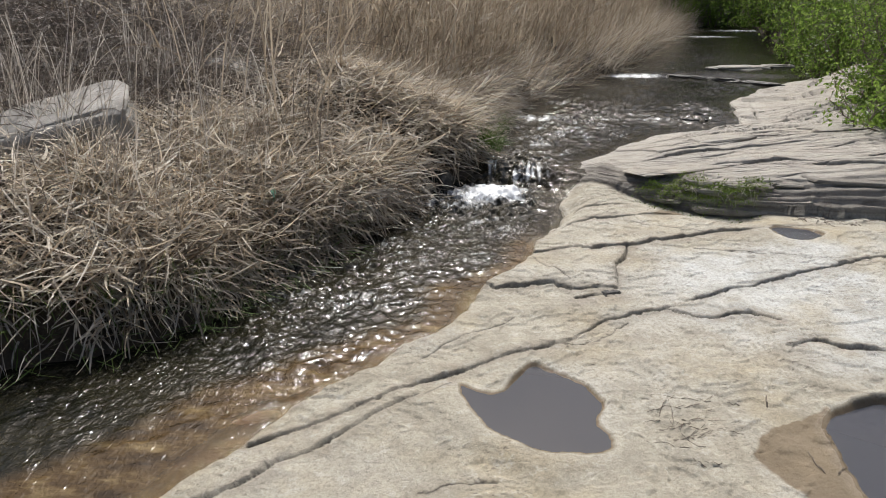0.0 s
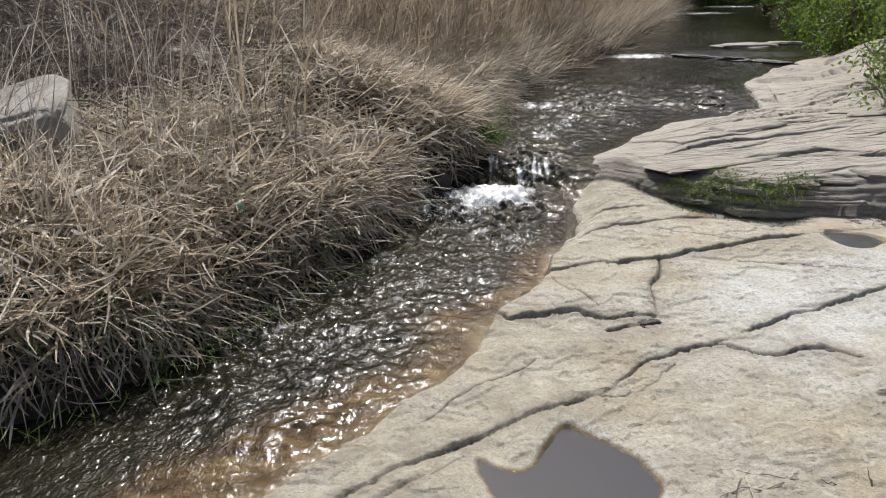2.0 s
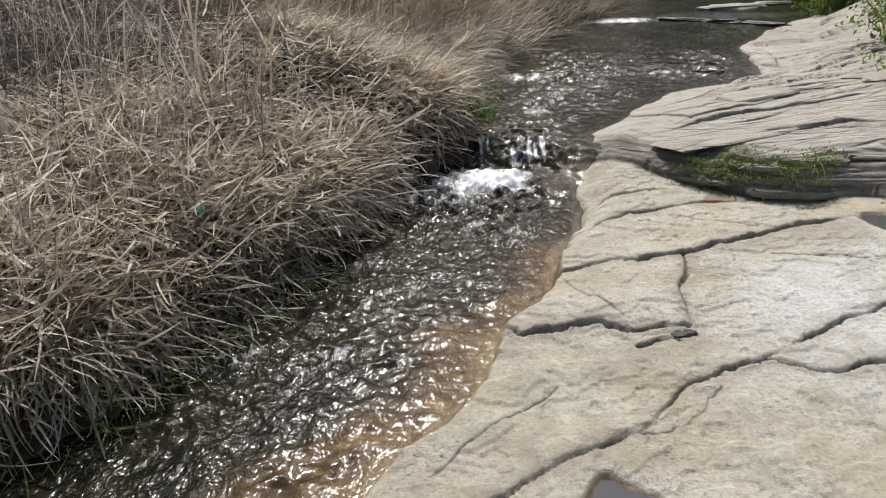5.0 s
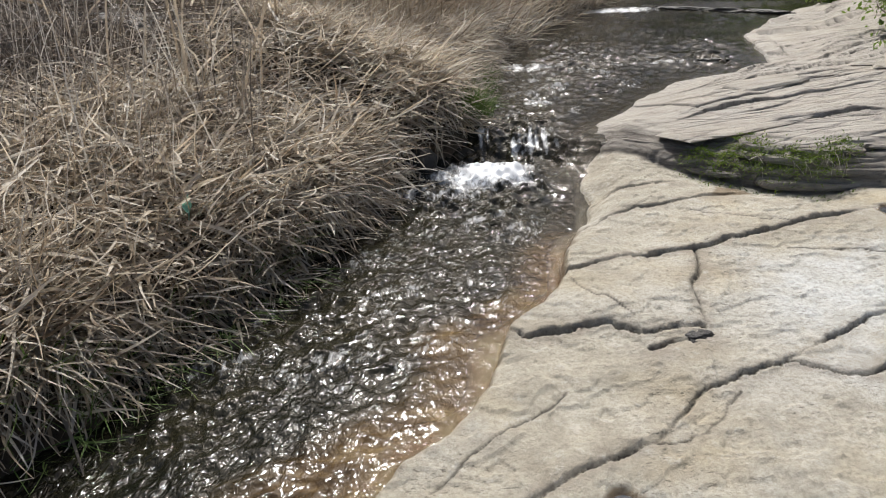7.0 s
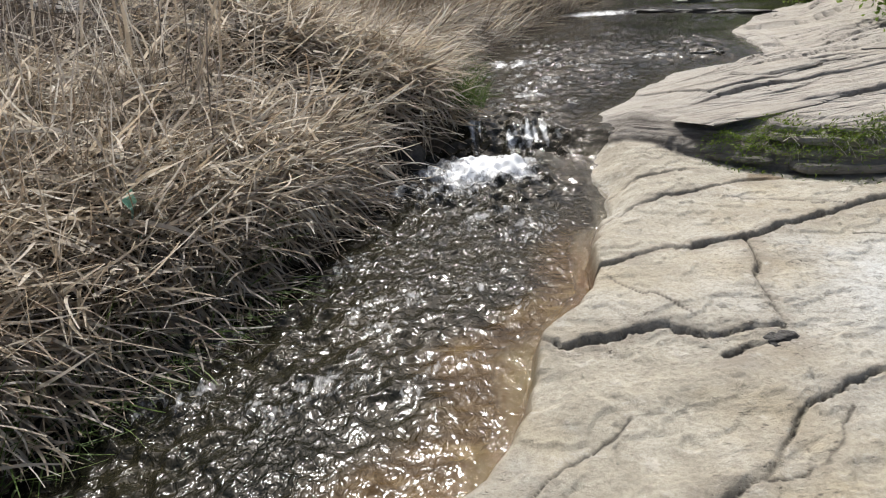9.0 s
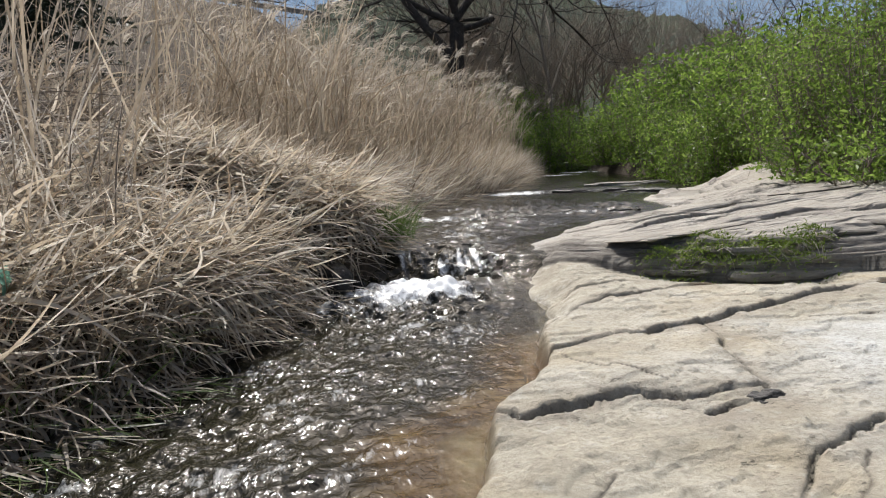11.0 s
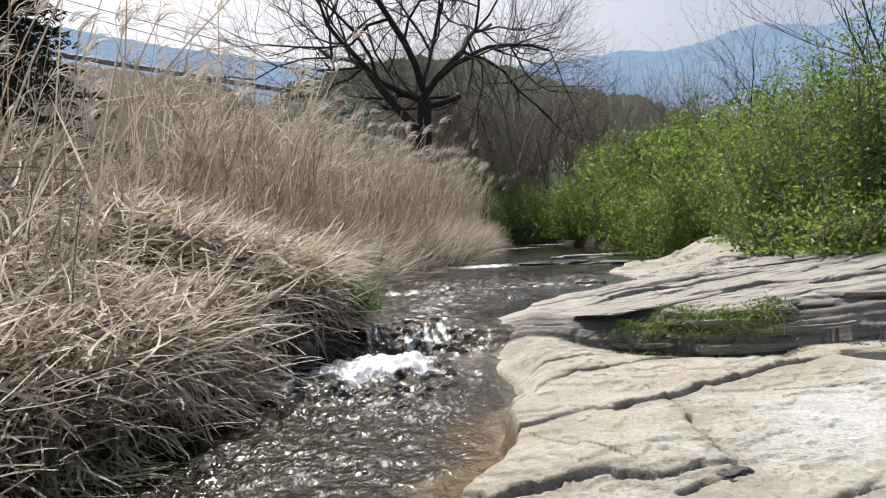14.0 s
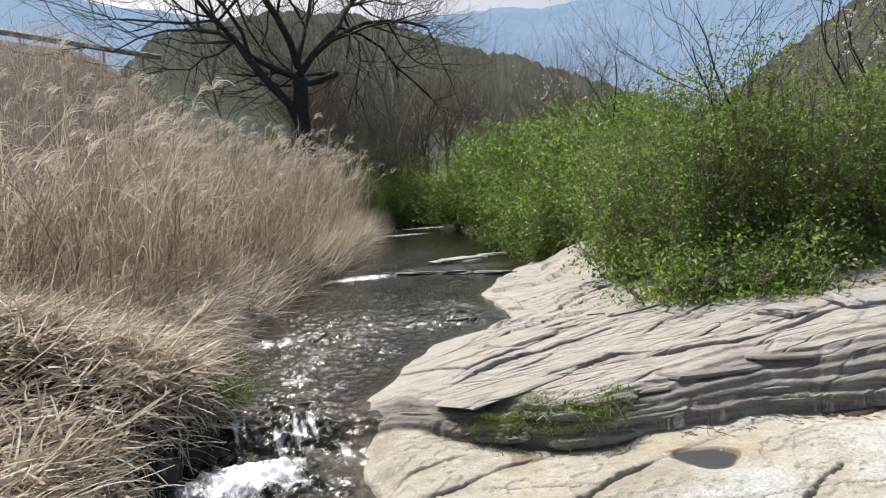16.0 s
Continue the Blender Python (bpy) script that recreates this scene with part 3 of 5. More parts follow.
# ---- ground: one sheet to the horizon ----
def ground_height(x, y):
    s = off_shore(x, y, RIGHT_X, RIGHT_Y)
    mid = 0.5 * (np.interp(y, LEFT_Y, LEFT_X) + np.interp(y, RIGHT_Y, RIGHT_X))
    left = bank_height(x, y)
    crest = np.clip(9.3 - 0.15 * x, 7.5, 13.5)
    left = left + (crest - left) * smooth(y, 19, 43) * smooth(5 - x, 0, 9)
    left = np.minimum(left, crest)
    right = np.where(y > 4.6, ledge_plane(np.clip(x, 0, 9), np.clip(y, 0, 14)), slab_plane(np.clip(x, -4, 9), np.clip(y, -5, 14)))
    right = right + 0.06 * np.clip(x - 9, 0, 200) + 0.02 * np.clip(y - 14, 0, 120)
    over = smooth(x, 7.6, 8.3) + smooth(y, 13.8, 15) + smooth(-y, 1.5, 2.2)
    right = right - 0.35 + 0.36 * np.clip(over, 0, 1) + 0.05 * fbm(x * 0.7, y * 0.7, 4)
    right = (water_level(y) - 0.3) * (1 - smooth(s, -0.4, 0.3)) + right * smooth(s, -0.4, 0.3)
    z = np.where(x < mid, left, right)
    far = smooth(np.hypot(x, y - 5), 60, 160)
    return z * (1 - far) + 6.0 * far


hx = spaced((-600, -60, 30), (-60, -8, 1.5), (-8, 9, 0.075), (9, 60, 1.5), (60, 600, 30))
hy = spaced((-600, -40, 30), (-40, -4, 1.5), (-4, 24, 0.09), (24, 80, 1.5), (80, 900, 30))
HX, HY = np.meshgrid(hx, hy)
ground = mesh_object("ground", np.stack([HX, HY, ground_height(HX, HY)], -1).reshape(-1, 3), grid_faces(len(hx), len(hy)), M_SOIL)
tagged(ground, "dark earth bank and valley floor under dry grass", "ground", kind="structure")


def ground_at(x, y):
    return ground_height(np.asarray(x, float), np.asarray(y, float))


# ---- water ----
def stream():
    ys = spaced((-5, 1.0, 0.08), (1.0, 6.6, 0.0095), (6.6, 9.5, 0.017), (9.5, 16, 0.05), (16, 34, 0.18))
    u = np.linspace(0, 1, 210)
    left, right = np.interp(ys, LEFT_Y, LEFT_X) - 0.35, np.interp(ys, RIGHT_Y, RIGHT_X) + 0.25
    X = left[:, None] + (right - left)[:, None] * u[None, :]
    Y = np.repeat(ys[:, None], len(u), 1)
    # the falls bend with the rock
    bend = Y - 0.14 * np.sin(X * 3.1) - 0.1 * fbm(X * 3, X * 0 + 3, 2)
    Z = water_level(np.where((Y > 5.3) & (Y < 6.6), bend, Y))
    a, b = X * 0.85 + Y * 0.53, -X * 0.53 + Y * 0.85
    rough = 0.35 + 0.65 * smooth(fbm(X * 1.2, Y * 0.9, 3), -0.4, 0.3)
    calm = np.interp(ys, (2, 4.5, 5.6, 6.2, 8.5, 9, 12, 12.6, 16, 20), (0.8, 1.1, 1.4, 2.0, 1.9, 1.5, 0.8, 1.0, 0.5, 0.8))[:, None]
    edge = smooth(np.minimum(u, 1 - u), 0.0, 0.2)[None, :]
    shallow = smooth(np.interp(ys, RIGHT_Y, RIGHT_X)[:, None] - X, 0.05, 0.5)
    swell = 0.012 * fbm(a * 4.0, b * 3.0, 2, 0.5) + 0.011 * (1 - 2 * np.abs(fbm(a * 9 + 5, b * 7, 2, 0.4))) + 0.0075 * fbm(a * 19, b * 15 + 2, 1) + 0.0042 * fbm(b * 34, a * 30 + 7, 1)
    Z = Z + calm * rough * (0.35 + 0.65 * edge) * (0.3 + 0.7 * shallow) * np.interp(ys, (1.6, 2.6, 3.4, 5.4, 6.2), (0.9, 1.2, 2.1, 1.9, 1.2))[:, None] * swell
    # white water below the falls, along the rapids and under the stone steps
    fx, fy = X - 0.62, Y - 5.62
    foam_glint = 0.95 * np.exp(-((fx / 0.4) ** 2 + (fy / 0.17) ** 2)) + 0.8 * np.exp(-(((bend - 5.95) / 0.17) ** 2)) * smooth(fbm(X * 15, Y * 2.0, 4, 0.7), -0.1, 0.4)
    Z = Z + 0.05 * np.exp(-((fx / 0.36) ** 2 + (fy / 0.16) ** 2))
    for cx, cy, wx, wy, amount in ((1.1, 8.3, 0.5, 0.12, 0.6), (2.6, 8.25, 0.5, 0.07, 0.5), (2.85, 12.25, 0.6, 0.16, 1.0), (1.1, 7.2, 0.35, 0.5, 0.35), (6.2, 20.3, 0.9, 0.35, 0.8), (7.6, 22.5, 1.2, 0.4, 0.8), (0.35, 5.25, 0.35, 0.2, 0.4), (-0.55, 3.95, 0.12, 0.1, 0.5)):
        foam_glint = foam_glint + amount * np.exp(-(((X - cx) / wx) ** 2 + ((Y - cy) / wy) ** 2))
    # patchy white on rapids and lower stream: part foam, part painted sparkle
    foam_glint = foam_glint + 0.4 * smooth(Y, 5.9, 6.3) * (1 - smooth(Y, 8.0, 8.8)) * smooth(fbm(X * 5, Y * 3.5, 4, 0.6), 0.05, 0.5)
    foam_glint = foam_glint + 0.36 * smooth(Y, 2.7, 3.6) * (1 - smooth(Y, 5.4, 5.9)) * smooth(fbm(a * 2.2, b * 4.5, 4, 0.6), -0.1, 0.45)
    foam_glint = np.clip(foam_glint, 0, 1) * (0.55 + 0.45 * vnoise(X * 14, Y * 10)) * smooth(np.interp(ys, RIGHT_Y, RIGHT_X)[:, None] - X, 0.02, 0.35)
    Z = Z + 0.022 * np.clip(foam_glint, 0, 1) * (vnoise(X * 16 + 3, Y * 16) + 0.5 * vnoise(X * 34, Y * 34))
    ob = mesh_object("stream_water", np.stack([X, Y, Z], -1).reshape(-1, 3), grid_faces(len(u), len(ys)), M_STREAM)
    attribute(ob, "ripple", np.interp(Y, (1.5, 2.5, 3.3, 16, 20), (0.6, 0.8, 1.0, 1.0, 0.6)) * (0.55 + 0.6 * smooth(fbm(X * 1.5, Y * 1.1, 3), -0.4, 0.3)))
    attribute(ob, "foam_glint", foam_glint)
    wide = np.interp(Y, (1.5, 2.3, 3.0, 3.8, 4.5, 5.4, 6.5), (0.6, 0.42, 0.27, 0.16, 0.1, 0.05, 0.05))
    inward = -off_shore(X, Y, RIGHT_X, RIGHT_Y)
    ragged = inward + 0.08 * fbm(X * 3, Y * 3, 3)
    attribute(ob, "clear", 0.85 * (1 - 0.75 * smooth(Y, 4.4, 5.2)) * (1 - smooth(ragged, 0.05, 0.05 + 0.6 * np.minimum(wide, 0.3))))
    attribute(ob, "shoal", np.clip((1 - smooth(ragged, wide, wide + 0.25)) * (1 - 0.9 * smooth(Y, 4.3, 5.0)) + 0.7 * np.exp(-((X - 0.46) / 0.16) ** 2 - ((Y - 3.7) / 0.14) ** 2), 0, 1))
    ob.visible_shadow = False
    return tagged(ob, "clear shallow stream, rippling and foaming white below a small fall", "water", kind="structure")


def pool(ring, level):
    cx, cy = np.mean([p[0] for p in ring]), np.mean([p[1] for p in ring])
    bm = bmesh.new()
    bm.faces.new([bm.verts.new((cx + (x - cx) * 1.1, cy + (y - cy) * 1.1, level)) for x, y in ring][::1])
    bmesh.ops.recalc_face_normals(bm, faces=bm.faces)
    if bm.faces[:][0].normal.z < 0:
        bmesh.ops.reverse_faces(bm, faces=bm.faces)
    ob = part("rock_pool_water", bm, M_POOL)
    ob.visible_shadow = False
    return tagged(ob, "still shallow rainwater lying in a hollow of the rock", "water", group="rock pools", kind="structure")


stream()
for ring, level, depth in POOLS:
    pool(ring, level)


# ---- blades, stems and twigs ----
def ribbons(centre, width, name, material, taper=0.75, parent=None, label="", face=None):
    """Flat blades in one mesh. centre: blades x stations x 3; width: one for each blade."""
    n, s, _ = centre.shape
    tangent = np.gradient(centre, axis=1)
    turn = RNG.normal(size=(n, 1, 3)) if face is None else face[:, None, :]
    side = np.cross(tangent, turn)
    side /= np.linalg.norm(side, axis=2, keepdims=True) + 1e-9
    run = np.linspace(0, 1, s)[None, :, None]
    half = 0.5 * np.asarray(width)[:, None, None] * (1 - taper * run ** 1.5)
    verts = np.stack([centre - side * half, centre + side * half], 2).reshape(-1, 3)
    base = (np.arange(n)[:, None] * s + np.arange(s - 1)[None, :]) * 2
    faces = np.stack([base, base + 1, base + 3, base + 2], -1).reshape(-1, 4)
    return mesh_object(name, verts, faces, material, parent, label)


def arcs(base, heading, rise, length, droop, stations, wobble=0.0):
    """Centre lines that start at base, climb by the angle rise and bend down by droop."""
    t = np.linspace(0, 1, stations)[None, :]
    ang = rise[:, None] - droop[:, None] * t
    step = length[:, None] / (stations - 1)
    h = np.concatenate([np.zeros((len(base), 1)), np.cumsum(np.cos(ang[:, :-1]) * step, 1)], 1)
    v = np.concatenate([np.zeros((len(base), 1)), np.cumsum(np.sin(ang[:, :-1]) * step, 1)], 1)
    sway = heading[:, None] + wobble * RNG.normal(size=(len(base), 1)) * t
    return np.stack([base[:, 0:1] + h * np.cos(sway), base[:, 1:2] + h * np.sin(sway), base[:, 2:3] + v], -1)


def bank_places(count, y0, y1, d0, d1, power=1.0):
    """Random places on the left bank between two distances from its edge."""
    y = RNG.uniform(y0, y1, count)
    slope = (np.interp(y + 0.3, LEFT_Y, LEFT_X) - np.interp(y - 0.3, LEFT_Y, LEFT_X)) / 0.6
    d = d0 + (d1 - d0) * RNG.random(count) ** power
    n = np.sqrt(1 + slope * slope)
    x = np.interp(y, LEFT_Y, LEFT_X) - d / n
    py = y + d * slope / n
    out = np.arctan2(-slope, np.ones(count))
    return x, py, d, out


def rest_on_bank(c, lift=0.008):
    """Keep blades above the bank and the water."""
    d = -off_shore(c[..., 0], c[..., 1], LEFT_X, LEFT_Y)
    floor = np.where(d > 0.04, bank_height(c[..., 0], c[..., 1]), water_level(c[..., 1]) + 0.0)
    c[..., 2] = np.maximum(c[..., 2], floor + lift)
    return c


def straw_mat(name, count, y0, y1, d0, d1, material, label, length, power=1.0, toward=0.65, rise=(0.1, 0.9), width=(0.004, 0.011), up=0.05, droop=(-0.4, 1.0)):
    x, y, d, out = bank_places(count, y0, y1, d0, d1, power)
    keep = ~((np.hypot(x - 0.22, y - 5.62) < 0.3) & (RNG.random(count) < 0.45))
    x, y, d, out = x[keep], y[keep], d[keep], out[keep]
    count = len(x)
    z = bank_height(x, y) + up * RNG.random(count)
    head = np.where(RNG.random(count) < toward, out + RNG.normal(0, 0.6, count), RNG.uniform(0, 2 * np.pi, count))
    c = arcs(np.stack([x, y, z], 1), head, RNG.uniform(*rise, count), RNG.uniform(*length, count), RNG.uniform(*droop, count), 6, 0.2)
    c = rest_on_bank(c, 0.004 + 0.05 * RNG.random((count, 1)))
    face = np.stack([RNG.normal(0, 0.6, count), RNG.normal(0, 0.6, count), np.ones(count)], 1)
    return tagged(ribbons(c, RNG.uniform(*width, count), name, material, face=face), label, "dry grass", kind="stuff")


straw_mat("dry_grass", 8000, 1.2, 9.5, 0.22, 1.7, M_STRAW, "matted dry straw-coloured grass lying over the stream bank", (0.2, 0.5), 1.2, 0.25, (-0.2, 0.7), (0.006, 0.02), 0.17)
straw_mat("grey_dry_grass", 5600, 2.0, 12.0, 0.14, 2.0, M_STRAW_GREY, "weathered grey dead grass tangled on the stream bank", (0.2, 0.5), 1.1, 0.25, (-0.2, 0.8), (0.006, 0.017), 0.14)
straw_mat("overhanging_grass", 2800, 2.1, 13.5, 0.1, 0.34, M_STRAW_GREY, "dead grass hanging from the bank edge over the water", (0.12, 0.38), 1.0, 0.55, (-0.5, 0.7), (0.007, 0.018), 0.04, (0.2, 1.7))
straw_mat("overhanging_grass", 3000, 2.7, 9.0, 0.07, 0.3, M_STRAW, "straw-coloured dead grass hanging over the bank foot", (0.12, 0.34), 1.0, 0.75, (-0.7, 0.6), (0.007, 0.015), 0.05, (0.3, 1.9))
straw_mat("far_bank_grass", 7000, 9.0, 24.0, 0.05, 1.8, M_STRAW, "dry straw hanging along the upstream bank", (0.3, 0.7), 1.3, 0.8, (0.2, 1.3), (0.008, 0.018))
straw_mat("bank_foot_grass", 800, 1.5, 4.4, -0.06, 0.22, M_GRASS, "green grass sprouting at the foot of the bank", (0.12, 0.28), 1.0, 0.8, (0.2, 1.2), (0.004, 0.008))


straw_mat("broken_reed", 7000, 1.6, 8.0, 0.1, 1.9, M_BROKEN, "pale broken reed stems strewn over the matted bank", (0.1, 0.36), 1.0, 0.15, (-0.3, 0.7), (0.009, 0.02), 0.26, (-0.2, 0.6))
straw_mat("leaf_litter", 5000, 2.2, 8.5, 0.2, 2.4, M_STRAW, "short pale broken reed leaves lying on the bank", (0.05, 0.14), 1.0, 0.2, (-0.2, 0.5), (0.009, 0.022), 0.2)


def upright(name, count, y0, y1, d0, d1, tall, material, label, lean=0.25, width=(0.004, 0.008), power=1.0, kind="stuff", floor=None, stations=7):
    x, y, d, out = bank_places(count, y0, y1, d0, d1, power)
    base = np.stack([x, y, np.where(y > 18, ground_at(x, y), bank_height(x, y)) - 0.02], 1)
    c = arcs(base, RNG.normal(0.3, 1.5, count), np.pi / 2 - np.abs(RNG.normal(0.06, lean * 0.6, count)), RNG.uniform(*tall, count) * (0.8 + 0.4 * vnoise(x * 0.9, y * 0.9)), np.abs(RNG.normal(lean, lean, count)), stations, 0.3)
    ob = ribbons(c, RNG.uniform(*width, count), name, material, 0.6)
    return tagged(ob, label, "dry grass", kind=kind), c


# grey stalks on the near bank
upright("dry_stalk", 600, 1.8, 5.2, 0.45, 3.0, (0.35, 1.0), M_STRAW_GREY, "thin upright grey stalks of last year's weeds", 0.35, (0.005, 0.01))
upright("golden_tuft", 1000, 1.8, 4.4, 0.15, 1.5, (0.22, 0.55), M_REED, "bent golden-brown grass tufts on the near bank", 0.7)
upright("golden_tuft", 1800, 6.0, 10.0, 0.5, 2.4, (0.3, 0.8), M_REED, "bent golden-brown grass tufts before the reeds", 0.55)


def reeds(count, y0, y1, d0, d1, tall, plumes, tag, label):
    ob, c = upright(tag, count, y0, y1, d0, d1, tall, M_REED, label, 0.3, (0.009, 0.019), 0.9)
    # long dry leaves bending away from the stems
    pick = np.repeat(np.arange(count), 2)[RNG.random(2 * count) < 0.75]
    at = RNG.integers(1, 5, len(pick))
    lb = c[pick, at]
    lc = arcs(lb, RNG.normal(0.3, 1.6, len(pick)), RNG.uniform(0.6, 1.4, len(pick)), RNG.uniform(0.35, 0.8, len(pick)), RNG.uniform(0.4, 2.2, len(pick)), 5, 0.4)
    tagged(ribbons(lc, RNG.uniform(0.009, 0.018, len(pick)), "reed_leaf", M_REED, 0.9), "long dry golden leaves of the reeds", "reeds", kind="stuff")
    # feathery heads
    sel = np.where(RNG.random(count) < plumes)[0]
    pick = np.repeat(sel, 9)
    tip = c[pick, -1] + RNG.normal(0, 0.012, (len(pick), 3))
    way = np.repeat(RNG.uniform(-0.7, 0.9, len(sel)), 9) + RNG.normal(0, 0.3, len(pick))
    pc = arcs(tip, way, RNG.uniform(0.5, 1.3, len(pick)), RNG.uniform(0.12, 0.26, len(pick)), RNG.uniform(0.9, 2.0, len(pick)), 4, 0.2)
    tagged(ribbons(pc, RNG.uniform(0.006, 0.012, len(pick)), "reed_plume", M_PLUME, 0.7), "pale feathery seed heads of the reeds", "reeds", kind="stuff")
    return ob


reeds(800, 7.4, 12.5, 0.5, 1.9, (0.9, 1.7), 0.22, "reeds", "dense stand of golden dry reeds on the bank")
reeds(320, 7.0, 12.5, 1.9, 3.6, (0.5, 1.0), 0.2, "reeds", "short dry reeds behind the bank edge")
reeds(130, 6.8, 12.5, 0.6, 3.6, (1.6, 2.3), 0.5, "tall_reed_stem", "tall single reed stems above the rest")
reeds(1500, 12.0, 22.0, 0.3, 4.0, (1.3, 2.1), 0.3, "reeds", "tall golden dry reeds farther along the bank")
reeds(40, 4.2, 6.6, 0.9, 2.6, (1.2, 1.8), 0.5, "tall_reed_stem", "few tall single reed stems with drooping heads")
reeds(160, 5.5, 10.0, 2.6, 6.5, (0.4, 0.9), 0.3, "reeds", "thinner dry reeds higher on the bank")

reeds(1100, 21.0, 34.0, 4.0, 16.0, (1.0, 1.7), 0.4, "reeds", "pale dry reeds on the slope below the road")

# brown brambles higher on the bank
bx, by, bd, bo = bank_places(8000, 3.0, 11.0, 1.7, 6.0)
bc = arcs(np.stack([bx, by, bank_height(bx, by) + 0.25 * RNG.random(8000)], 1), RNG.uniform(0, 6.28, 8000), RNG.uniform(0, 1.4, 8000), RNG.uniform(0.3, 0.9, 8000), RNG.uniform(0.6, 2.6, 8000), 7, 1.2)
tagged(ribbons(rest_on_bank(bc), RNG.uniform(0.004, 0.009, 8000), "bramble", M_BRAMBLE, 0.4), "bare brown bramble stems tangled on the bank", "bramble", kind="stuff")


def tuft(name, x, y, z, count, spread, tall, material, label, droop=1.0):
    base = np.stack([x + RNG.normal(0, spread, count), y + RNG.normal(0, spread, count), np.full(count, z)], 1)
    c = arcs(base, RNG.uniform(0, 6.28, count), RNG.uniform(0.7, 1.5, count), RNG.uniform(0.5, 1.0, count) * tall, RNG.uniform(0.3, 1.6, count) * droop, 5, 0.3)
    return tagged(ribbons(c, RNG.uniform(0.004, 0.008, count), name, material, 0.85), label, "grass", kind="stuff")


tuft("grass_tuft", 0.56, 6.3, 0.46, 320, 0.07, 0.36, M_GRASS, "fresh green grass tuft beside the small fall")
tuft("grass_tuft", 0.62, 7.3, 0.5, 160, 0.1, 0.3, M_GRASS, "fresh green grass tuft on the bank edge")
tuft("grass_tuft", -2.3, 7.4, 1.1, 220, 0.25, 0.3, M_GRASS, "green weeds sprouting between dead stalks")
tuft("grass_tuft", -0.9, 8.0, 0.95, 220, 0.25, 0.3, M_GRASS, "green weeds sprouting between dead stalks")
tuft("grass_tuft", -2.2, 2.9, 0.3, 300, 0.25, 0.3, M_GRASS, "green weeds sprouting between dead stalks")

# ---- stones ----
def stone(name, x, y, z, size, turn, material, label, category="boulder", rough=0.16, seed=0, flat=1.0, block=0.55):
    """A worn angular stone: a rounded block broken by noise."""
    bm = bmesh.new()
    bmesh.ops.create_icosphere(bm, subdivisions=5, radius=1)
    for v in bm.verts:
        p = v.co.copy()
        q = Vector([math.copysign(abs(c) ** block, c) for c in p])
        k = noise.fractal(p * 1.3 + Vector((seed, seed * 2, 0)), 1.0, 2.0, 4)
        cell = noise.cell(p * 2.2 + Vector((seed, 0, seed)))
        q *= 1 + rough * k + 0.05 * cell
        v.co = Vector((q.x * size[0], q.y * size[1], q.z * size[2] * flat))
    bmesh.ops.transform(bm, matrix=pose(x, y, z, *turn), verts=bm.verts)
    for f in bm.faces:
        f.smooth = True
    return tagged(part(name, bm, material), label, category)


stone("boulder", -2.5, 4.5, 0.8, (0.56, 0.42, 0.33), (8, -14, 25), M_BOULDER, "large pale grey boulder half buried in dead grass", seed=3, rough=0.1, block=0.32)
stone("boulder", -1.75, 4.75, 0.68, (0.4, 0.3, 0.12), (4, 6, 10), M_BOULDER, "flat pale stone among dry grass on the bank", seed=8)
stone("boulder", -2.0, 6.7, 1.1, (0.34, 0.24, 0.16), (0, 8, -20), M_BOULDER, "pale grey stone among brambles on the bank", seed=5)
stone("boulder", -1.75, 8.3, 1.15, (0.36, 0.28, 0.22), (0, -6, 30), M_BOULDER, "pale grey stone lying before the reeds", seed=11)
# near-black lump added in place of the shadowed gap below the bank
stone("dark_lump", 0.2, 5.75, 0.3, (0.1, 0.16, 0.1), (6, 8, 20), M_DARK_STONE, "rounded black lump standing in for the shade under the overhanging bank", "stone", seed=6, rough=0.1, block=0.85)
stone("splash_stone", -0.56, 3.95, 0.1, (0.1, 0.07, 0.05), (0, 0, 20), M_DARK_STONE, "small wet stone in the stream by the bank", "stone", seed=2)
stone("dark_lump", 1.44, 3.53, 0.2, (0.065, 0.045, 0.035), (0, 0, 25), M_DARK_STONE, "small dark worn stone at the end of a crack", "stone", seed=51, rough=0.25, block=0.8)
stone("flat_stone", 5.0, 13.25, 0.55, (0.55, 0.22, 0.045), (0, 0, 18), M_BOULDER, "low flat stone standing out of the pool", "stone", seed=4, rough=0.3)
stone("flat_stone", 5.75, 13.55, 0.55, (0.3, 0.16, 0.04), (0, 0, 5), M_BOULDER, "low flat stone standing out of the pool", "stone", seed=24, rough=0.3)
for k, (x, y, long, turn) in enumerate(((3.35, 12.5, 0.32, -8), (3.85, 12.2, 0.36, -30), (4.35, 11.8, 0.3, -42), (4.8, 11.4, 0.34, -38))):
    stone("step_stone", x, y, 0.48, (long, 0.1, 0.05), (0, 0, turn), M_DARK_STONE, "dark wet stone in a low step across the stream", "stone", seed=30 + k, rough=0.3)
for k, (x, y, long) in enumerate(((2.45, 8.5, 0.2), (2.75, 8.42, 0.18), (3.05, 8.3, 0.16))):
    stone("step_stone", x, y, 0.415, (long, 0.07, 0.045), (0, 0, -14), M_DARK_STONE, "dark wet stone step in the rapids", "stone", seed=40 + k, rough=0.3)
stone("ledge_block", 4.75, 5.75, 0.66, (0.24, 0.2, 0.07), (0, 6, 15), M_BOULDER, "pale broken block lying on the rock ledge", "stone", seed=13)
stone("ledge_block", 5.4, 5.6, 0.7, (0.34, 0.24, 0.08), (4, 0, -12), M_BOULDER, "pale broken block lying on the rock ledge", "stone", seed=14)

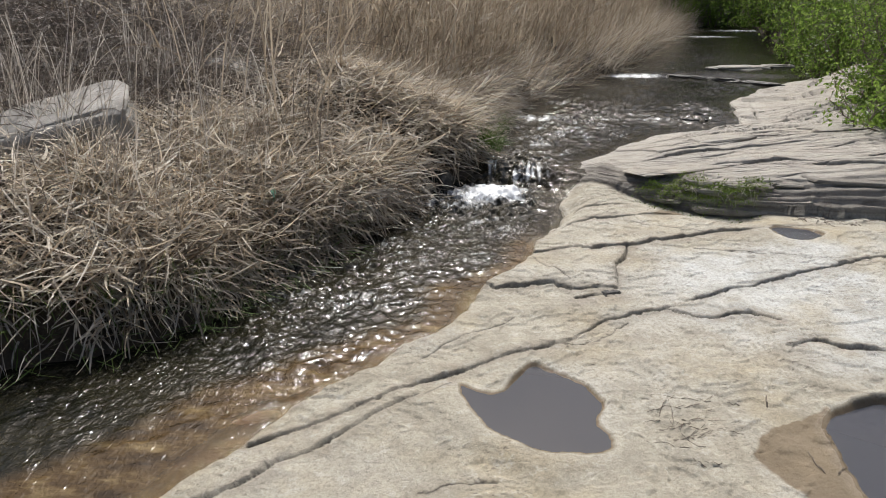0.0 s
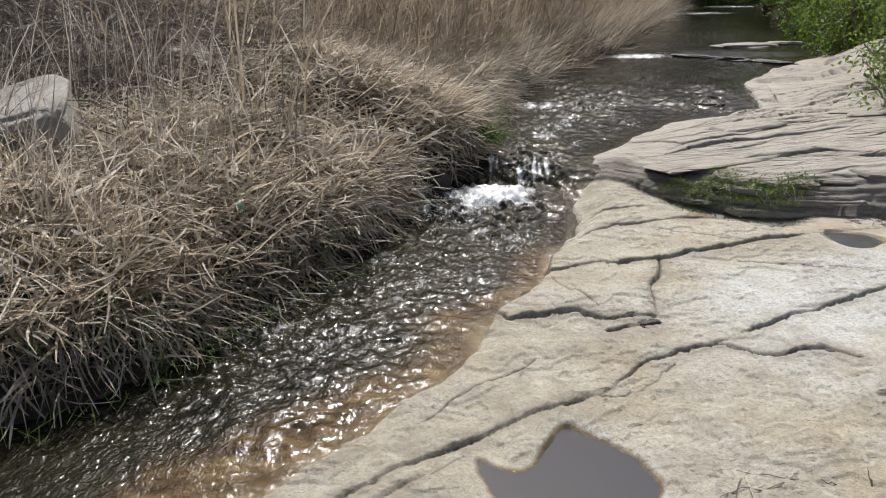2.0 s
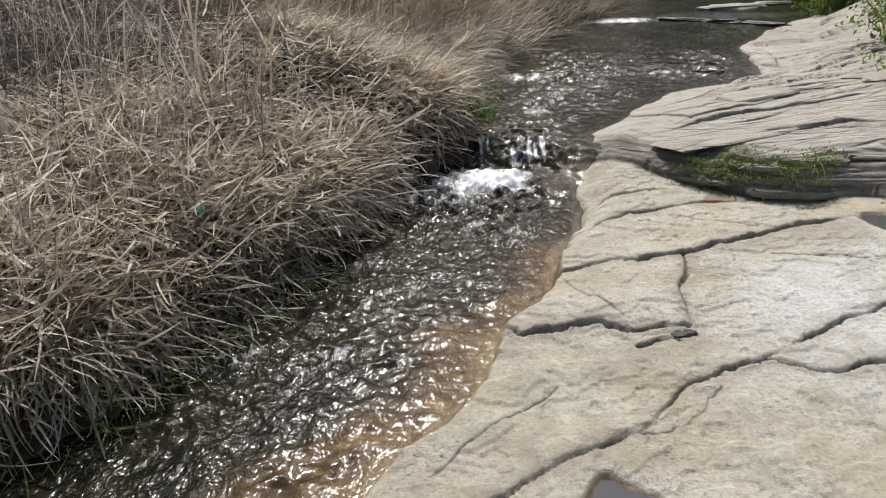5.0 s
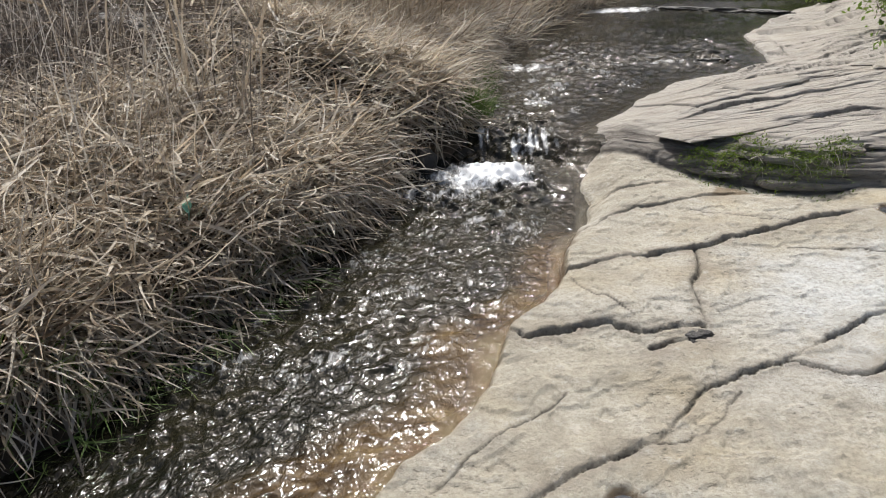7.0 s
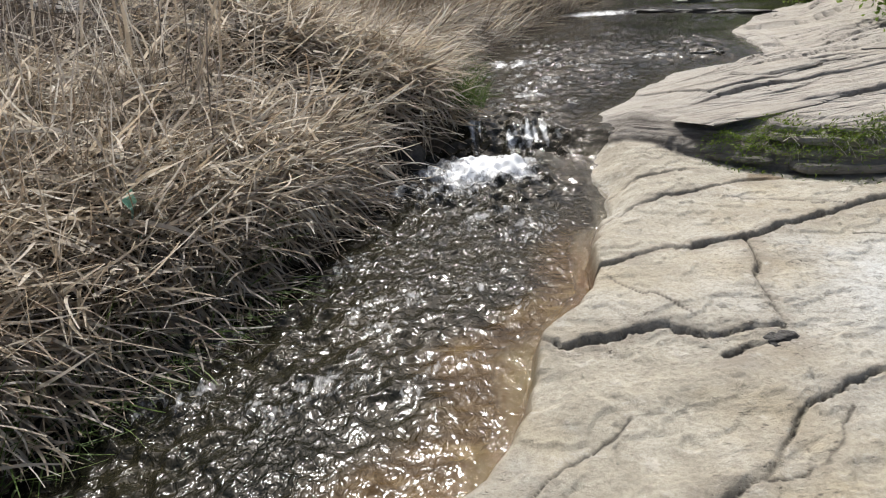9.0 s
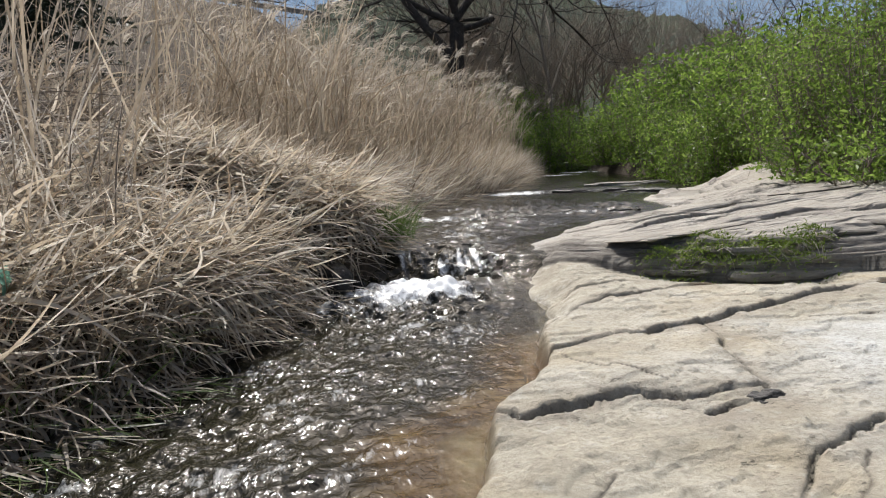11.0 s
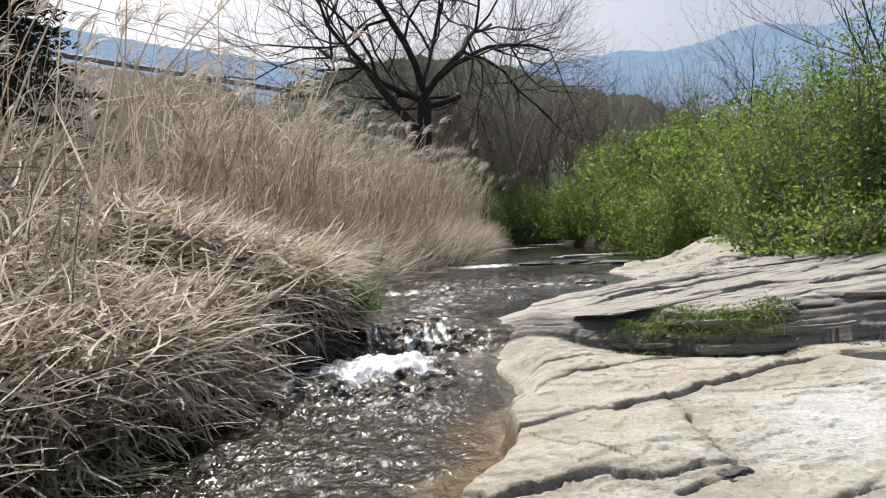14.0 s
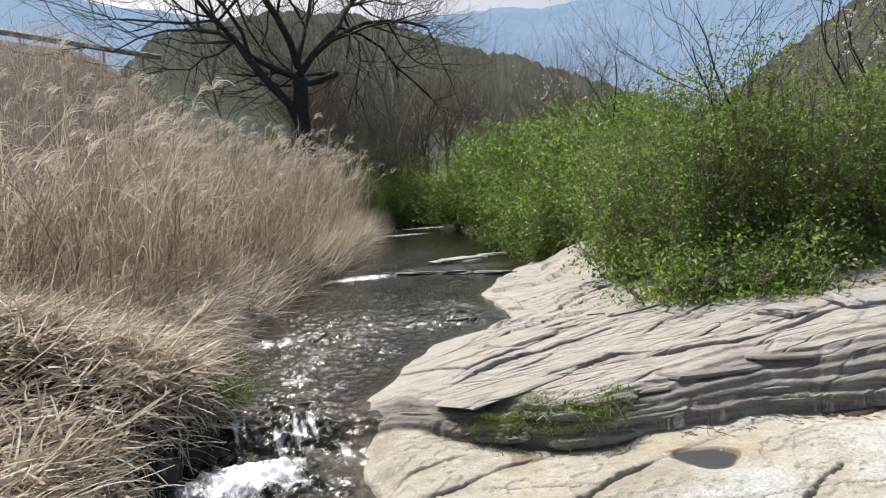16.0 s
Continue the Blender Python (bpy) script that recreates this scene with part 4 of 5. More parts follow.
# ---- moss and litter on the ledge ----
def moss():
    cs = []
    for cx, cy, n, spread in ((2.0, 5.45, 300, 0.05), (2.12, 5.35, 420, 0.06), (2.3, 5.3, 420, 0.07), (2.45, 5.2, 420, 0.07), (2.6, 5.12, 420, 0.07), (2.25, 5.45, 200, 0.07), (2.72, 5.2, 260, 0.06)):
        x, y = cx + RNG.normal(0, spread * 1.2, n), cy + RNG.normal(0, spread, n)
        dome = np.exp(-((x - cx) ** 2 + (y - cy) ** 2) / (2 * (1.3 * spread) ** 2))
        y = y - 0.07
        cs.append(arcs(np.stack([x, y, np.maximum(rock_at(x, y), rock_at(x, y + 0.1) - 0.03) + 0.05 * dome], 1), RNG.uniform(3.2, 6.2, n), RNG.uniform(0.2, 1.4, n), RNG.uniform(0.012, 0.032, n), RNG.uniform(0.3, 1.6, n), 4, 0.4))
    c = np.concatenate(cs)
    return tagged(ribbons(c, RNG.uniform(0.004, 0.008, len(c)), "moss", M_MOSS, 0.6), "bright green moss cushions on the dark ledge face", "moss", kind="stuff")


moss()
hx0 = RNG.uniform(2.25, 2.8, 60)
hc = arcs(np.stack([hx0, np.interp(hx0, LIP_X, LIP_Y) + 0.16, rock_at(hx0, np.interp(hx0, LIP_X, LIP_Y) + 0.16)], 1), RNG.uniform(4.2, 5.2, 60), RNG.uniform(-0.2, 0.5, 60), RNG.uniform(0.1, 0.22, 60), RNG.uniform(0.8, 1.6, 60), 5, 0.2)
tagged(ribbons(hc, np.full(60, 0.005), "hanging_roots", M_STRAW_GREY, 0.5), "dry roots and grass hanging over the mossy ledge", "dry grass", kind="stuff")


def twig(x, y, length, turn, label, thick=0.004, bend=0.2):
    """A thin crooked twig lying on the rock."""
    bm = bmesh.new()
    rings = []
    for i in range(7):
        u = i / 6 - 0.5
        px, py = x + u * length * math.cos(turn) + bend * length * u * u * math.sin(turn), y + u * length * math.sin(turn) - bend * length * u * u * math.cos(turn)
        pz = float(rock_at(px, py)) + thick + 0.006 * math.sin(i * 2.1 + x * 9)
        r = thick * (1.1 - 0.6 * i / 6)
        rings.append([bm.verts.new((px + r * math.cos(a) * math.sin(turn), py - r * math.cos(a) * math.cos(turn), pz + r * math.sin(a))) for a in (0.3, 1.9, 3.4, 5.0)])
    for a, b in zip(rings[:-1], rings[1:]):
        for k in range(4):
            bm.faces.new((a[k], a[(k + 1) % 4], b[(k + 1) % 4], b[k]))
    bm.faces.new(rings[0][::-1])
    bm.faces.new(rings[-1])
    return tagged(part("twig", bm, M_TWIG), label, "twig", group="twigs on the rock")


rt = random.Random(5)
for k in range(20):
    twig(1.6 + rt.gauss(0, 0.09), 2.25 + rt.gauss(0, 0.13), rt.uniform(0.06, 0.22), rt.uniform(0, 3.1), "thin dry twig lying on the pale rock slab", 0.0021, rt.uniform(-0.3, 0.4))
for px, py in ((2.05, 2.02), (2.14, 1.98), (2.3, 2.2), (2.0, 2.45), (1.85, 2.42)):
    twig(px, py, rt.uniform(0.05, 0.14), rt.uniform(0, 3.1), "short dry twig beside the rock pool", 0.003)
for k in range(34):
    px = rt.uniform(3.0, 4.1)
    twig(px, float(np.interp(px, LIP_X, LIP_Y)) - rt.uniform(0.0, 0.2), rt.uniform(0.06, 0.25), rt.uniform(0, 3.1), "dry twig caught at the foot of the ledge", 0.003, rt.uniform(-0.5, 0.5))

bm = bmesh.new()
strip = [(0.0, 0.0), (0.012, 0.05), (-0.006, 0.1), (0.01, 0.15), (-0.01, 0.2)]
rows = [[bm.verts.new((-0.84 + u + s * 0.011, 4.18 - 0.02 * i * s, bank_height(np.array(-0.84), np.array(4.18)) + 0.03 + w)) for s in (-1, 0, 1)] for i, (u, w) in enumerate(strip)]
for a, b in zip(rows[:-1], rows[1:]):
    for k in range(2):
        bm.faces.new((a[k], a[k + 1], b[k + 1], b[k]))
bmesh.ops.solidify(bm, geom=bm.faces[:], thickness=0.0015)
tagged(part("plastic_scrap", bm, M_PLASTIC), "faded green plastic strip caught in dry grass", "litter")


# ---- shrubs and trees ----
def tube(rings_v, rings_f, start, pts, radii, sides):
    """Add a tapered tube along pts to lists of vertices and faces."""
    pts = np.asarray(pts)
    tang = np.gradient(pts, axis=0)
    tang /= np.linalg.norm(tang, axis=1, keepdims=True) + 1e-9
    ref = np.where(np.abs(tang[:, 2:3]) > 0.9, np.array([[1.0, 0, 0]]), np.array([[0, 0, 1.0]]))
    a = np.cross(tang, ref)
    a /= np.linalg.norm(a, axis=1, keepdims=True) + 1e-9
    b = np.cross(tang, a)
    ang = np.arange(sides) * 2 * np.pi / sides
    ring = pts[:, None, :] + np.asarray(radii)[:, None, None] * (np.cos(ang)[None, :, None] * a[:, None, :] + np.sin(ang)[None, :, None] * b[:, None, :])
    rings_v.append(ring.reshape(-1, 3))
    n = len(pts)
    i = start + (np.arange(n - 1)[:, None] * sides + np.arange(sides)[None, :])
    j = start + (np.arange(n - 1)[:, None] * sides + (np.arange(sides)[None, :] + 1) % sides)
    rings_f.append(np.stack([i, j, j + sides, i + sides], -1).reshape(-1, 4))
    return start + n * sides


class Wood:
    """Limbs grown one from another: a trunk, separate main limbs, and the fine crown."""

    def __init__(self, seed, main):
        self.r, self.main = random.Random(seed), main
        self.meshes, self.tips = {}, []

    def add(self, key, pts, radii, sides):
        v, f, n = self.meshes.setdefault(key, ([], [], [0]))
        n[0] = tube(v, f, n[0], pts, radii, sides)

    def limb(self, p, way, length, radius, level, top, kids, spread, up, curl=0.25):
        steps = 7 if level < 2 else 5
        pts, d = [Vector(p)], Vector(way).normalized()
        for _ in range(steps):
            d = (d + Vector((self.r.gauss(0, curl), self.r.gauss(0, curl), self.r.gauss(0, curl) + up)) * 0.5).normalized()
            pts.append(pts[-1] + d * (length / steps))
        radii = [radius * (1 - 0.6 * i / steps) for i in range(steps + 1)]
        key = "trunk" if level == 0 else ("limb", len(self.meshes)) if level == 1 and self.main else "crown"
        self.add(key, [tuple(q) for q in pts], radii, 8 if level == 0 else (6 if level == 1 else 3))
        if level == top:
            self.tips.append((pts[-1], d))
            return
        for k in range(kids[level]):
            u = 0.3 + 0.7 * (k + self.r.random()) / kids[level] if level else 0.45 + 0.55 * (k + 0.6 * self.r.random()) / kids[level]
            i = min(steps, max(1, round(u * steps)))
            away = Vector((self.r.gauss(0, 1), self.r.gauss(0, 1), self.r.gauss(0, 0.6)))
            away = (away - d * away.dot(d)).normalized()
            turn = (d * math.cos(spread) + away * math.sin(spread)).normalized()
            self.limb(pts[i], turn, length * self.r.uniform(0.5, 0.8), radii[i] * self.r.uniform(0.5, 0.75), level + 1, top, kids, spread * self.r.uniform(0.8, 1.15), up, curl)

    def build(self, root, material):
        for key, (v, f, n) in self.meshes.items():
            mesh_object(key if isinstance(key, str) else "limb", np.concatenate(v), np.concatenate(f), material, root)


def bare_tree(name, seed, label, height, radius, kids, top, limbs=None, spread=0.7, up=0.12, trunk_wood=M_BARK, category="tree"):
    root = tagged(new(name), label, category)
    w = Wood(seed, bool(limbs))
    if limbs:
        pts = [(0, 0, -1.4), (0.03, 0, height * 0.12), (0.0, 0.05, height * 0.24), (0.05, 0, height * 0.33)]
        w.add("trunk", pts, [radius * 1.35, radius * 1.1, radius, radius * 0.95], 10)
        for way, length, r, z in limbs:
            w.limb((0.02, 0, height * z), way, length, radius * r, 1, top, kids, spread, up, 0.42)
    else:
        w.limb((0, 0, -0.2), (0, 0, 1), height, radius, 0, top, kids, spread, up)
    w.build(root, trunk_wood)
    return root, w


def leaves(points, size, name, material, parent=None, label=""):
    """Small folded leaves, each two triangles about its middle vein."""
    n = len(points)
    a, b = RNG.normal(size=(n, 3)), RNG.normal(size=(n, 3))
    a /= np.linalg.norm(a, axis=1, keepdims=True)
    b -= a * (a * b).sum(1, keepdims=True)
    b /= np.linalg.norm(b, axis=1, keepdims=True)
    c = np.cross(a, b)
    s = (size * RNG.uniform(0.6, 1.3, n))[:, None]
    v = np.stack([points - a * s, points + b * s * 0.5 + c * s * 0.2, points + a * s, points - b * s * 0.5 + c * s * 0.2], 1).reshape(-1, 3)
    i = np.arange(n)[:, None] * 4
    f = np.concatenate([i + np.array([[0, 1, 2]]), i + np.array([[0, 2, 3]])])
    return mesh_object(name, v, f, material, parent, label, False)


def shrub(seed, height, radius, stems, count, leaf, label):
    """Many thin stems from one foot, leaves in clumps along them."""
    root = tagged(new("leafy_shrub"), label, "shrub", group="green shrubs along the stream")
    r = random.Random(seed)
    v, f, n = [], [], 0
    clumps = []
    for k in range(stems):
        a, lean = r.uniform(0, 2 * math.pi), r.uniform(0.05, 1.0) ** 0.8
        px, py, pz = r.gauss(0, radius * 0.25), r.gauss(0, radius * 0.25), -0.1
        out = lean * radius
        tall = height * (1.0 - 0.45 * lean * lean) * r.uniform(0.75, 1.05)
        pts = []
        for i in range(7):
            u = i / 6
            pts.append((px + out * math.cos(a) * u ** 0.8 + r.gauss(0, 0.03), py + out * math.sin(a) * u ** 0.8 + r.gauss(0, 0.03), pz + tall * u ** (1.0 + 0.5 * lean)))
        n = tube(v, f, n, pts, [0.012 * (1 - 0.8 * i / 6) + 0.002 for i in range(7)], 3)
        for i in range(1, 7):
            for _ in range(3):
                q = np.array(pts[i]) + np.array([r.gauss(0, 0.14), r.gauss(0, 0.14), r.gauss(0, 0.1)]) * radius
                clumps.append(q)
                n = tube(v, f, n, [pts[i], tuple(0.5 * (np.array(pts[i]) + q) + np.array([0, 0, 0.03])), tuple(q)], [0.004, 0.003, 0.0015], 3)
    mesh_object("branchwork", np.concatenate(v), np.concatenate(f), M_TWIG, root, "thin brown branching stems")
    clumps = np.array(clumps)
    pick = clumps[RNG.integers(0, len(clumps), count)]
    pts = pick + RNG.normal(0, 1, (count, 3)) * np.array([0.11, 0.11, 0.1])
    pts[:, 2] = np.maximum(pts[:, 2], 0.03)
    leaves(pts, leaf, "foliage", M_LEAF, root, "small fresh green spring leaves")
    return root


kinds = [shrub(1, 2.55, 1.35, 70, 14000, 0.028, "dense leafy green shrub growing beside the stream"), shrub(2, 2.7, 1.25, 70, 14000, 0.028, "tall leafy green shrub growing beside the stream"), shrub(3, 2.2, 1.4, 70, 14000, 0.028, "broad leafy green shrub growing beside the rock ledge"), shrub(5, 2.6, 1.35, 45, 4200, 0.06, "leafy green shrub farther along the stream")]
spots = [(5.85, 7.95, 0.82, 0), (6.5, 7.9, 1.0, 1), (6.15, 9.3, 0.95, 2), (6.9, 10.9, 1.0, 0), (7.5, 12.6, 1.0, 3), (8.1, 14.6, 1.05, 3), (8.5, 16.9, 1.1, 3), (8.9, 19.5, 1.15, 3), (7.8, 9.2, 1.1, 0), (8.7, 11.2, 1.15, 2), (9.6, 13.4, 1.2, 3), (10.3, 16.0, 1.25, 3), (7.6, 7.2, 1.0, 2), (8.9, 7.6, 1.2, 1), (9.9, 9.6, 1.25, 0), (8.4, 5.7, 1.0, 0), (9.9, 6.6, 1.2, 2), (10.9, 19.0, 1.3, 3), (9.6, 22.5, 1.1, 3), (6.7, 13.9, 0.65, 3), (7.0, 15.8, 0.75, 3), (7.6, 18.2, 0.8, 3), (6.3, 12.2, 0.6, 3), (8.0, 21.0, 0.8, 3)]
first = {}
for k, (x, y, s, which) in enumerate(spots):
    m = pose(x, y, float(max(ground_at(x, y), rock_at(x, y) if x < 8.2 else -9)) - 0.05, 0, 0, 71 * k) @ Matrix.Scale(0.94 * s, 4)
    if which in first:
        copy_thing(kinds[which], m)
    else:
        first[which] = 1
        kinds[which].matrix_basis = m
low = shrub(9, 0.55, 0.55, 26, 1900, 0.03, "low leafy green shoots spreading over the rock ledge")
low.matrix_basis = pose(4.75, 6.9, float(rock_at(4.75, 6.9)), 0, 0, 0)
copy_thing(low, pose(5.3, 6.55, float(rock_at(5.3, 6.55)), 0, 0, 80))
copy_thing(low, pose(5.1, 8.2, float(rock_at(5.1, 8.2)), 0, 0, 190))
copy_thing(low, pose(6.3, 6.7, float(rock_at(6.3, 6.7)), 0, 0, 250))

# the big bare tree behind the reeds
oak, _ = bare_tree("bare_tree", 4, "large dark spreading tree, still bare in spring", 12.5, 0.27, (5, 7, 6, 5, 3), 5,
                   [((-1.0, 0.1, 0.5), 6.6, 0.5, 0.33), ((-0.62, -0.2, 1.0), 7.2, 0.7, 0.18), ((-0.25, -0.2, 1.0), 6.6, 0.55, 0.36), ((0.5, 0.25, 1.0), 6.4, 0.58, 0.34), ((1.0, -0.1, 0.26), 6.0, 0.52, 0.31), ((-0.4, 0.6, 0.9), 5.6, 0.45, 0.33), ((0.8, 0.3, 0.7), 5.6, 0.42, 0.35)], 0.78, 0.1)
oak.matrix_basis = pose(4.7, 27.2, float(ground_at(4.7, 27.2)) + 0.45, 0, 0, 0)
slim, _ = bare_tree("bare_tree", 11, "slim dark bare tree in the wood behind", 9.5, 0.12, (12, 6, 5), 3, None, 0.6, 0.12, M_HAZED_TWIG)
slim.matrix_basis = pose(8.3, 27.5, float(ground_at(8.3, 27.5)), 0, 6, 40) @ Matrix.Scale(0.8, 4)
for x, y, s, turn in ((2.5, 30, 0.7, 10), (7.2, 33, 0.62, 130), (13.5, 38, 0.6, 200), (8.6, 39, 0.7, 60), (5.5, 38, 0.75, 160), (10.4, 35, 0.58, 90), (12.0, 40, 0.62, 20)):
    copy_thing(slim, pose(x, y, float(ground_at(x, y)) - 0.1, 0, 0, turn) @ Matrix.Scale(s, 4))
thicket, _ = bare_tree("bare_thicket", 21, "dark leafless thicket at the edge of the wood", 2.6, 0.05, (12, 6, 4), 3, None, 0.75, 0.1, M_HAZED_TWIG, "bush")
thicket.matrix_basis = pose(7.2, 26, float(ground_at(7.2, 26)), 0, 0, 0)
for k in range(16):
    x, y = 5.5 + 0.75 * k + rt.uniform(-0.4, 0.4), 26 + rt.uniform(0, 8)
    copy_thing(thicket, pose(x, y, float(ground_at(x, y)) - 0.1, 0, 0, rt.uniform(0, 360)) @ Matrix.Scale(rt.uniform(1.0, 1.7), 4))
for k in range(13):
    y = rt.uniform(29, 41)
    x = y * math.tan(radians(rt.uniform(9, 24)))
    copy_thing(thicket, pose(x, y, float(ground_at(x, y)) - 0.1, 0, 0, rt.uniform(0, 360)) @ Matrix.Scale(rt.uniform(1.5, 2.1), 4))
sprout = shrub(31, 1.5, 0.8, 30, 5000, 0.03, "small fresh green bush on the upstream bank")
sprout.matrix_basis = pose(5.6, 22.6, float(ground_at(5.6, 22.6)), 0, 0, 0)
for x, y, s in ((6.2, 24.2, 1.1), (4.6, 23.6, 1.2), (7.4, 26.5, 1.3), (3.2, 25.0, 1.5), (9.2, 27.0, 1.4), (6.2, 29, 1.8), (8.4, 31, 2.0), (7.0, 24.6, 1.3), (7.9, 25.6, 1.5), (6.6, 26.2, 1.6), (9.4, 29.0, 1.9), (8.6, 27.6, 1.5)):
    copy_thing(sprout, pose(x, y, float(ground_at(x, y)), 0, 0, 50 * s * x) @ Matrix.Scale(s, 4))

# small bare fruit tree with a few blossoms, behind the shrubs
fruit, fw = bare_tree("fruit_tree", 15, "small bare fruit tree with a few white blossoms", 3.6, 0.035, (5, 6, 5, 3), 4,
                      [((-0.5, 0.1, 1.0), 1.9, 0.5, 0.3), ((0.3, 0.3, 1.0), 2.1, 0.55, 0.33), ((0.7, -0.2, 0.9), 1.8, 0.45, 0.25), ((-0.15, -0.3, 1.0), 2.2, 0.5, 0.33), ((-0.8, 0.2, 0.8), 1.5, 0.4, 0.22)], 0.5, 0.2, M_BARK)
tips = np.array([tuple(p) for p, d in fw.tips])
tips = tips[RNG.random(len(tips)) < 0.3]
leaves(np.repeat(tips, 5, 0) + RNG.normal(0, 0.02, (len(tips) * 5, 3)), 0.022, "blossom", M_BLOSSOM, fruit, "white spring blossoms")
fruit.matrix_basis = pose(6.6, 8.4, float(ground_at(6.6, 8.4)), 0, 6, 0) @ Matrix.Scale(0.98, 4)
copy_thing(fruit, pose(8.4, 13.3, float(ground_at(8.4, 13.3)), 0, 0, 200) @ Matrix.Scale(0.95, 4))
copy_thing(fruit, pose(8.2, 7.9, float(ground_at(8.2, 7.9)), 0, 10, 260) @ Matrix.Scale(1.0, 4))


def conifer(x, y, height):
    root = tagged(new("conifer"), "dense dark green conifer standing on the slope", "tree")
    v, f, n = [], [], 0
    n = tube(v, f, 0, [(0, 0, -0.3), (0, 0, height * 0.5), (0, 0, height)], [0.16, 0.1, 0.02], 8)
    mesh_object("trunk", np.concatenate(v), np.concatenate(f), M_BARK, root)
    count = 420
    u = RNG.random(count) ** 0.8
    base = np.stack([np.zeros(count), np.zeros(count), height * (0.06 + 0.92 * u)], 1)
    reach = (1 - u) * height * 0.32 + 0.15
    limbs = arcs(base, RNG.uniform(0, 6.28, count), np.full(count, 0.15), reach * RNG.uniform(0.7, 1.1, count), RNG.uniform(0.2, 0.7, count), 8, 0.1)
    seat = limbs[:, 1:].reshape(-1, 3)
    pick = np.repeat(seat, 9, 0)
    needles = arcs(pick + RNG.normal(0, 0.04, pick.shape), RNG.uniform(0, 6.28, len(pick)), RNG.uniform(-0.5, 0.8, len(pick)), RNG.uniform(0.1, 0.25, len(pick)), RNG.uniform(0, 0.8, len(pick)), 3)
    ribbons(needles, np.full(len(needles), 0.05), "crown", M_NEEDLE, 0.8, root)
    root.matrix_basis = pose(x, y, float(ground_at(x, y)))
    return root


conifer(-5.9, 17.5, 7.0)

# ---- road rail on the embankment ----
def guard_rail(a, b, posts):
    root = tagged(new("guard_rail"), "grey galvanised road guard rail on the embankment", "guard rail")
    a, b = Vector(a), Vector(b)
    along = (b - a).normalized()
    out = along.cross(Vector((0, 0, 1))).normalized()
    prof = ((0.0, -0.16), (0.05, -0.12), (0.05, -0.06), (0.0, -0.02), (0.0, 0.02), (0.05, 0.06), (0.05, 0.12), (0.0, 0.16))
    bm = bmesh.new()
    ends = [[bm.verts.new(p + out * u + Vector((0, 0, w))) for u, w in prof] for p in (a, b)]
    for k in range(len(prof) - 1):
        bm.faces.new((ends[0][k], ends[0][k + 1], ends[1][k + 1], ends[1][k]))
    bmesh.ops.solidify(bm, geom=bm.faces[:], thickness=0.006)
    part("beam", bm, M_STEEL, root)
    for k in range(posts):
        p = a.lerp(b, (k + 0.5) / posts)
        bm = bmesh.new()
        bmesh.ops.create_cone(bm, segments=10, radius1=0.06, radius2=0.06, depth=1.1, cap_ends=True, matrix=Matrix.Translation(p - out * 0.07 - Vector((0, 0, 0.42))))
        part("post", bm, M_STEEL, root)
    return root


guard_rail((-24, 44.0, 14.0), (0, 46.0, 10.55), 12)


def cable(x0, y0, z0, x1, y1, z1, sag):
    u = np.linspace(0, 1, 25)
    pts = np.stack([x0 + (x1 - x0) * u, y0 + (y1 - y0) * u, z0 + (z1 - z0) * u - 4 * sag * u * (1 - u)], 1)
    v, f = [], []
    tube(v, f, 0, pts, np.full(25, 0.03), 5)
    return tagged(mesh_object("power_cable", np.concatenate(v), np.concatenate(f), M_BARK), "thin dark overhead power cable above the road", "cable", group="power cables")


cable(-40, 57, 26.0, 12, 61, 13.0, 0.8)
cable(-40, 57.5, 27.0, 12, 61.5, 14.0, 0.8)


# ---- hills and ridges ----
def ridge(name, distance, knots, rough, crown, material, label, rows=14, foot=-6.0, depth=0.55):
    """A slope that stands round the valley: heights follow the knots of (azimuth, elevation)."""
    az = np.linspace(knots[0][0], knots[-1][0], 900)
    el = np.interp(az, [k[0] for k in knots], [k[1] for k in knots])
    top = distance * np.tan(np.radians(el)) + rough * fbm(az * 0.22, az * 0 + 2.0, 5) + crown * fbm(az * 4.0, az * 0 + 7.0, 3)
    u = np.linspace(0, 1, rows)[:, None]
    r = distance * (1 - depth * (1 - u))
    z = foot + (top - foot)[None, :] * u ** 0.8 + crown * fbm(az[None, :] * 3 + 0 * u, u * 30 + 0 * az[None, :], 3) * u
    A = np.radians(az)[None, :]
    V = np.stack([r * np.sin(A), r * np.cos(A), z], -1).reshape(-1, 3)
    return tagged(mesh_object(name, V, grid_faces(len(az), rows), material), label, "hill", kind="structure")


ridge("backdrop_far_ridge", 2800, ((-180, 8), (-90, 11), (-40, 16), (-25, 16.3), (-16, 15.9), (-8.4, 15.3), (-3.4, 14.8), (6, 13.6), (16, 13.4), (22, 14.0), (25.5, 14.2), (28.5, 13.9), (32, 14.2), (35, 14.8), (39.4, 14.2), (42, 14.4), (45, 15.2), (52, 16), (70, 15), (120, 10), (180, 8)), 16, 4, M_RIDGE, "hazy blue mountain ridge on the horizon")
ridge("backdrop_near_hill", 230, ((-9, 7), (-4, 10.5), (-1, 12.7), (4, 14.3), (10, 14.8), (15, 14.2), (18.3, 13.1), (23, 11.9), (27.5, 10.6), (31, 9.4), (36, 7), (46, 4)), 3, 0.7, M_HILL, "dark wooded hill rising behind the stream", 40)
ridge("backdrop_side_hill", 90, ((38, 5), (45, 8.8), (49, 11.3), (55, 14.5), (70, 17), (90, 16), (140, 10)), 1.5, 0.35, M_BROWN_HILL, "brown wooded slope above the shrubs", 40)


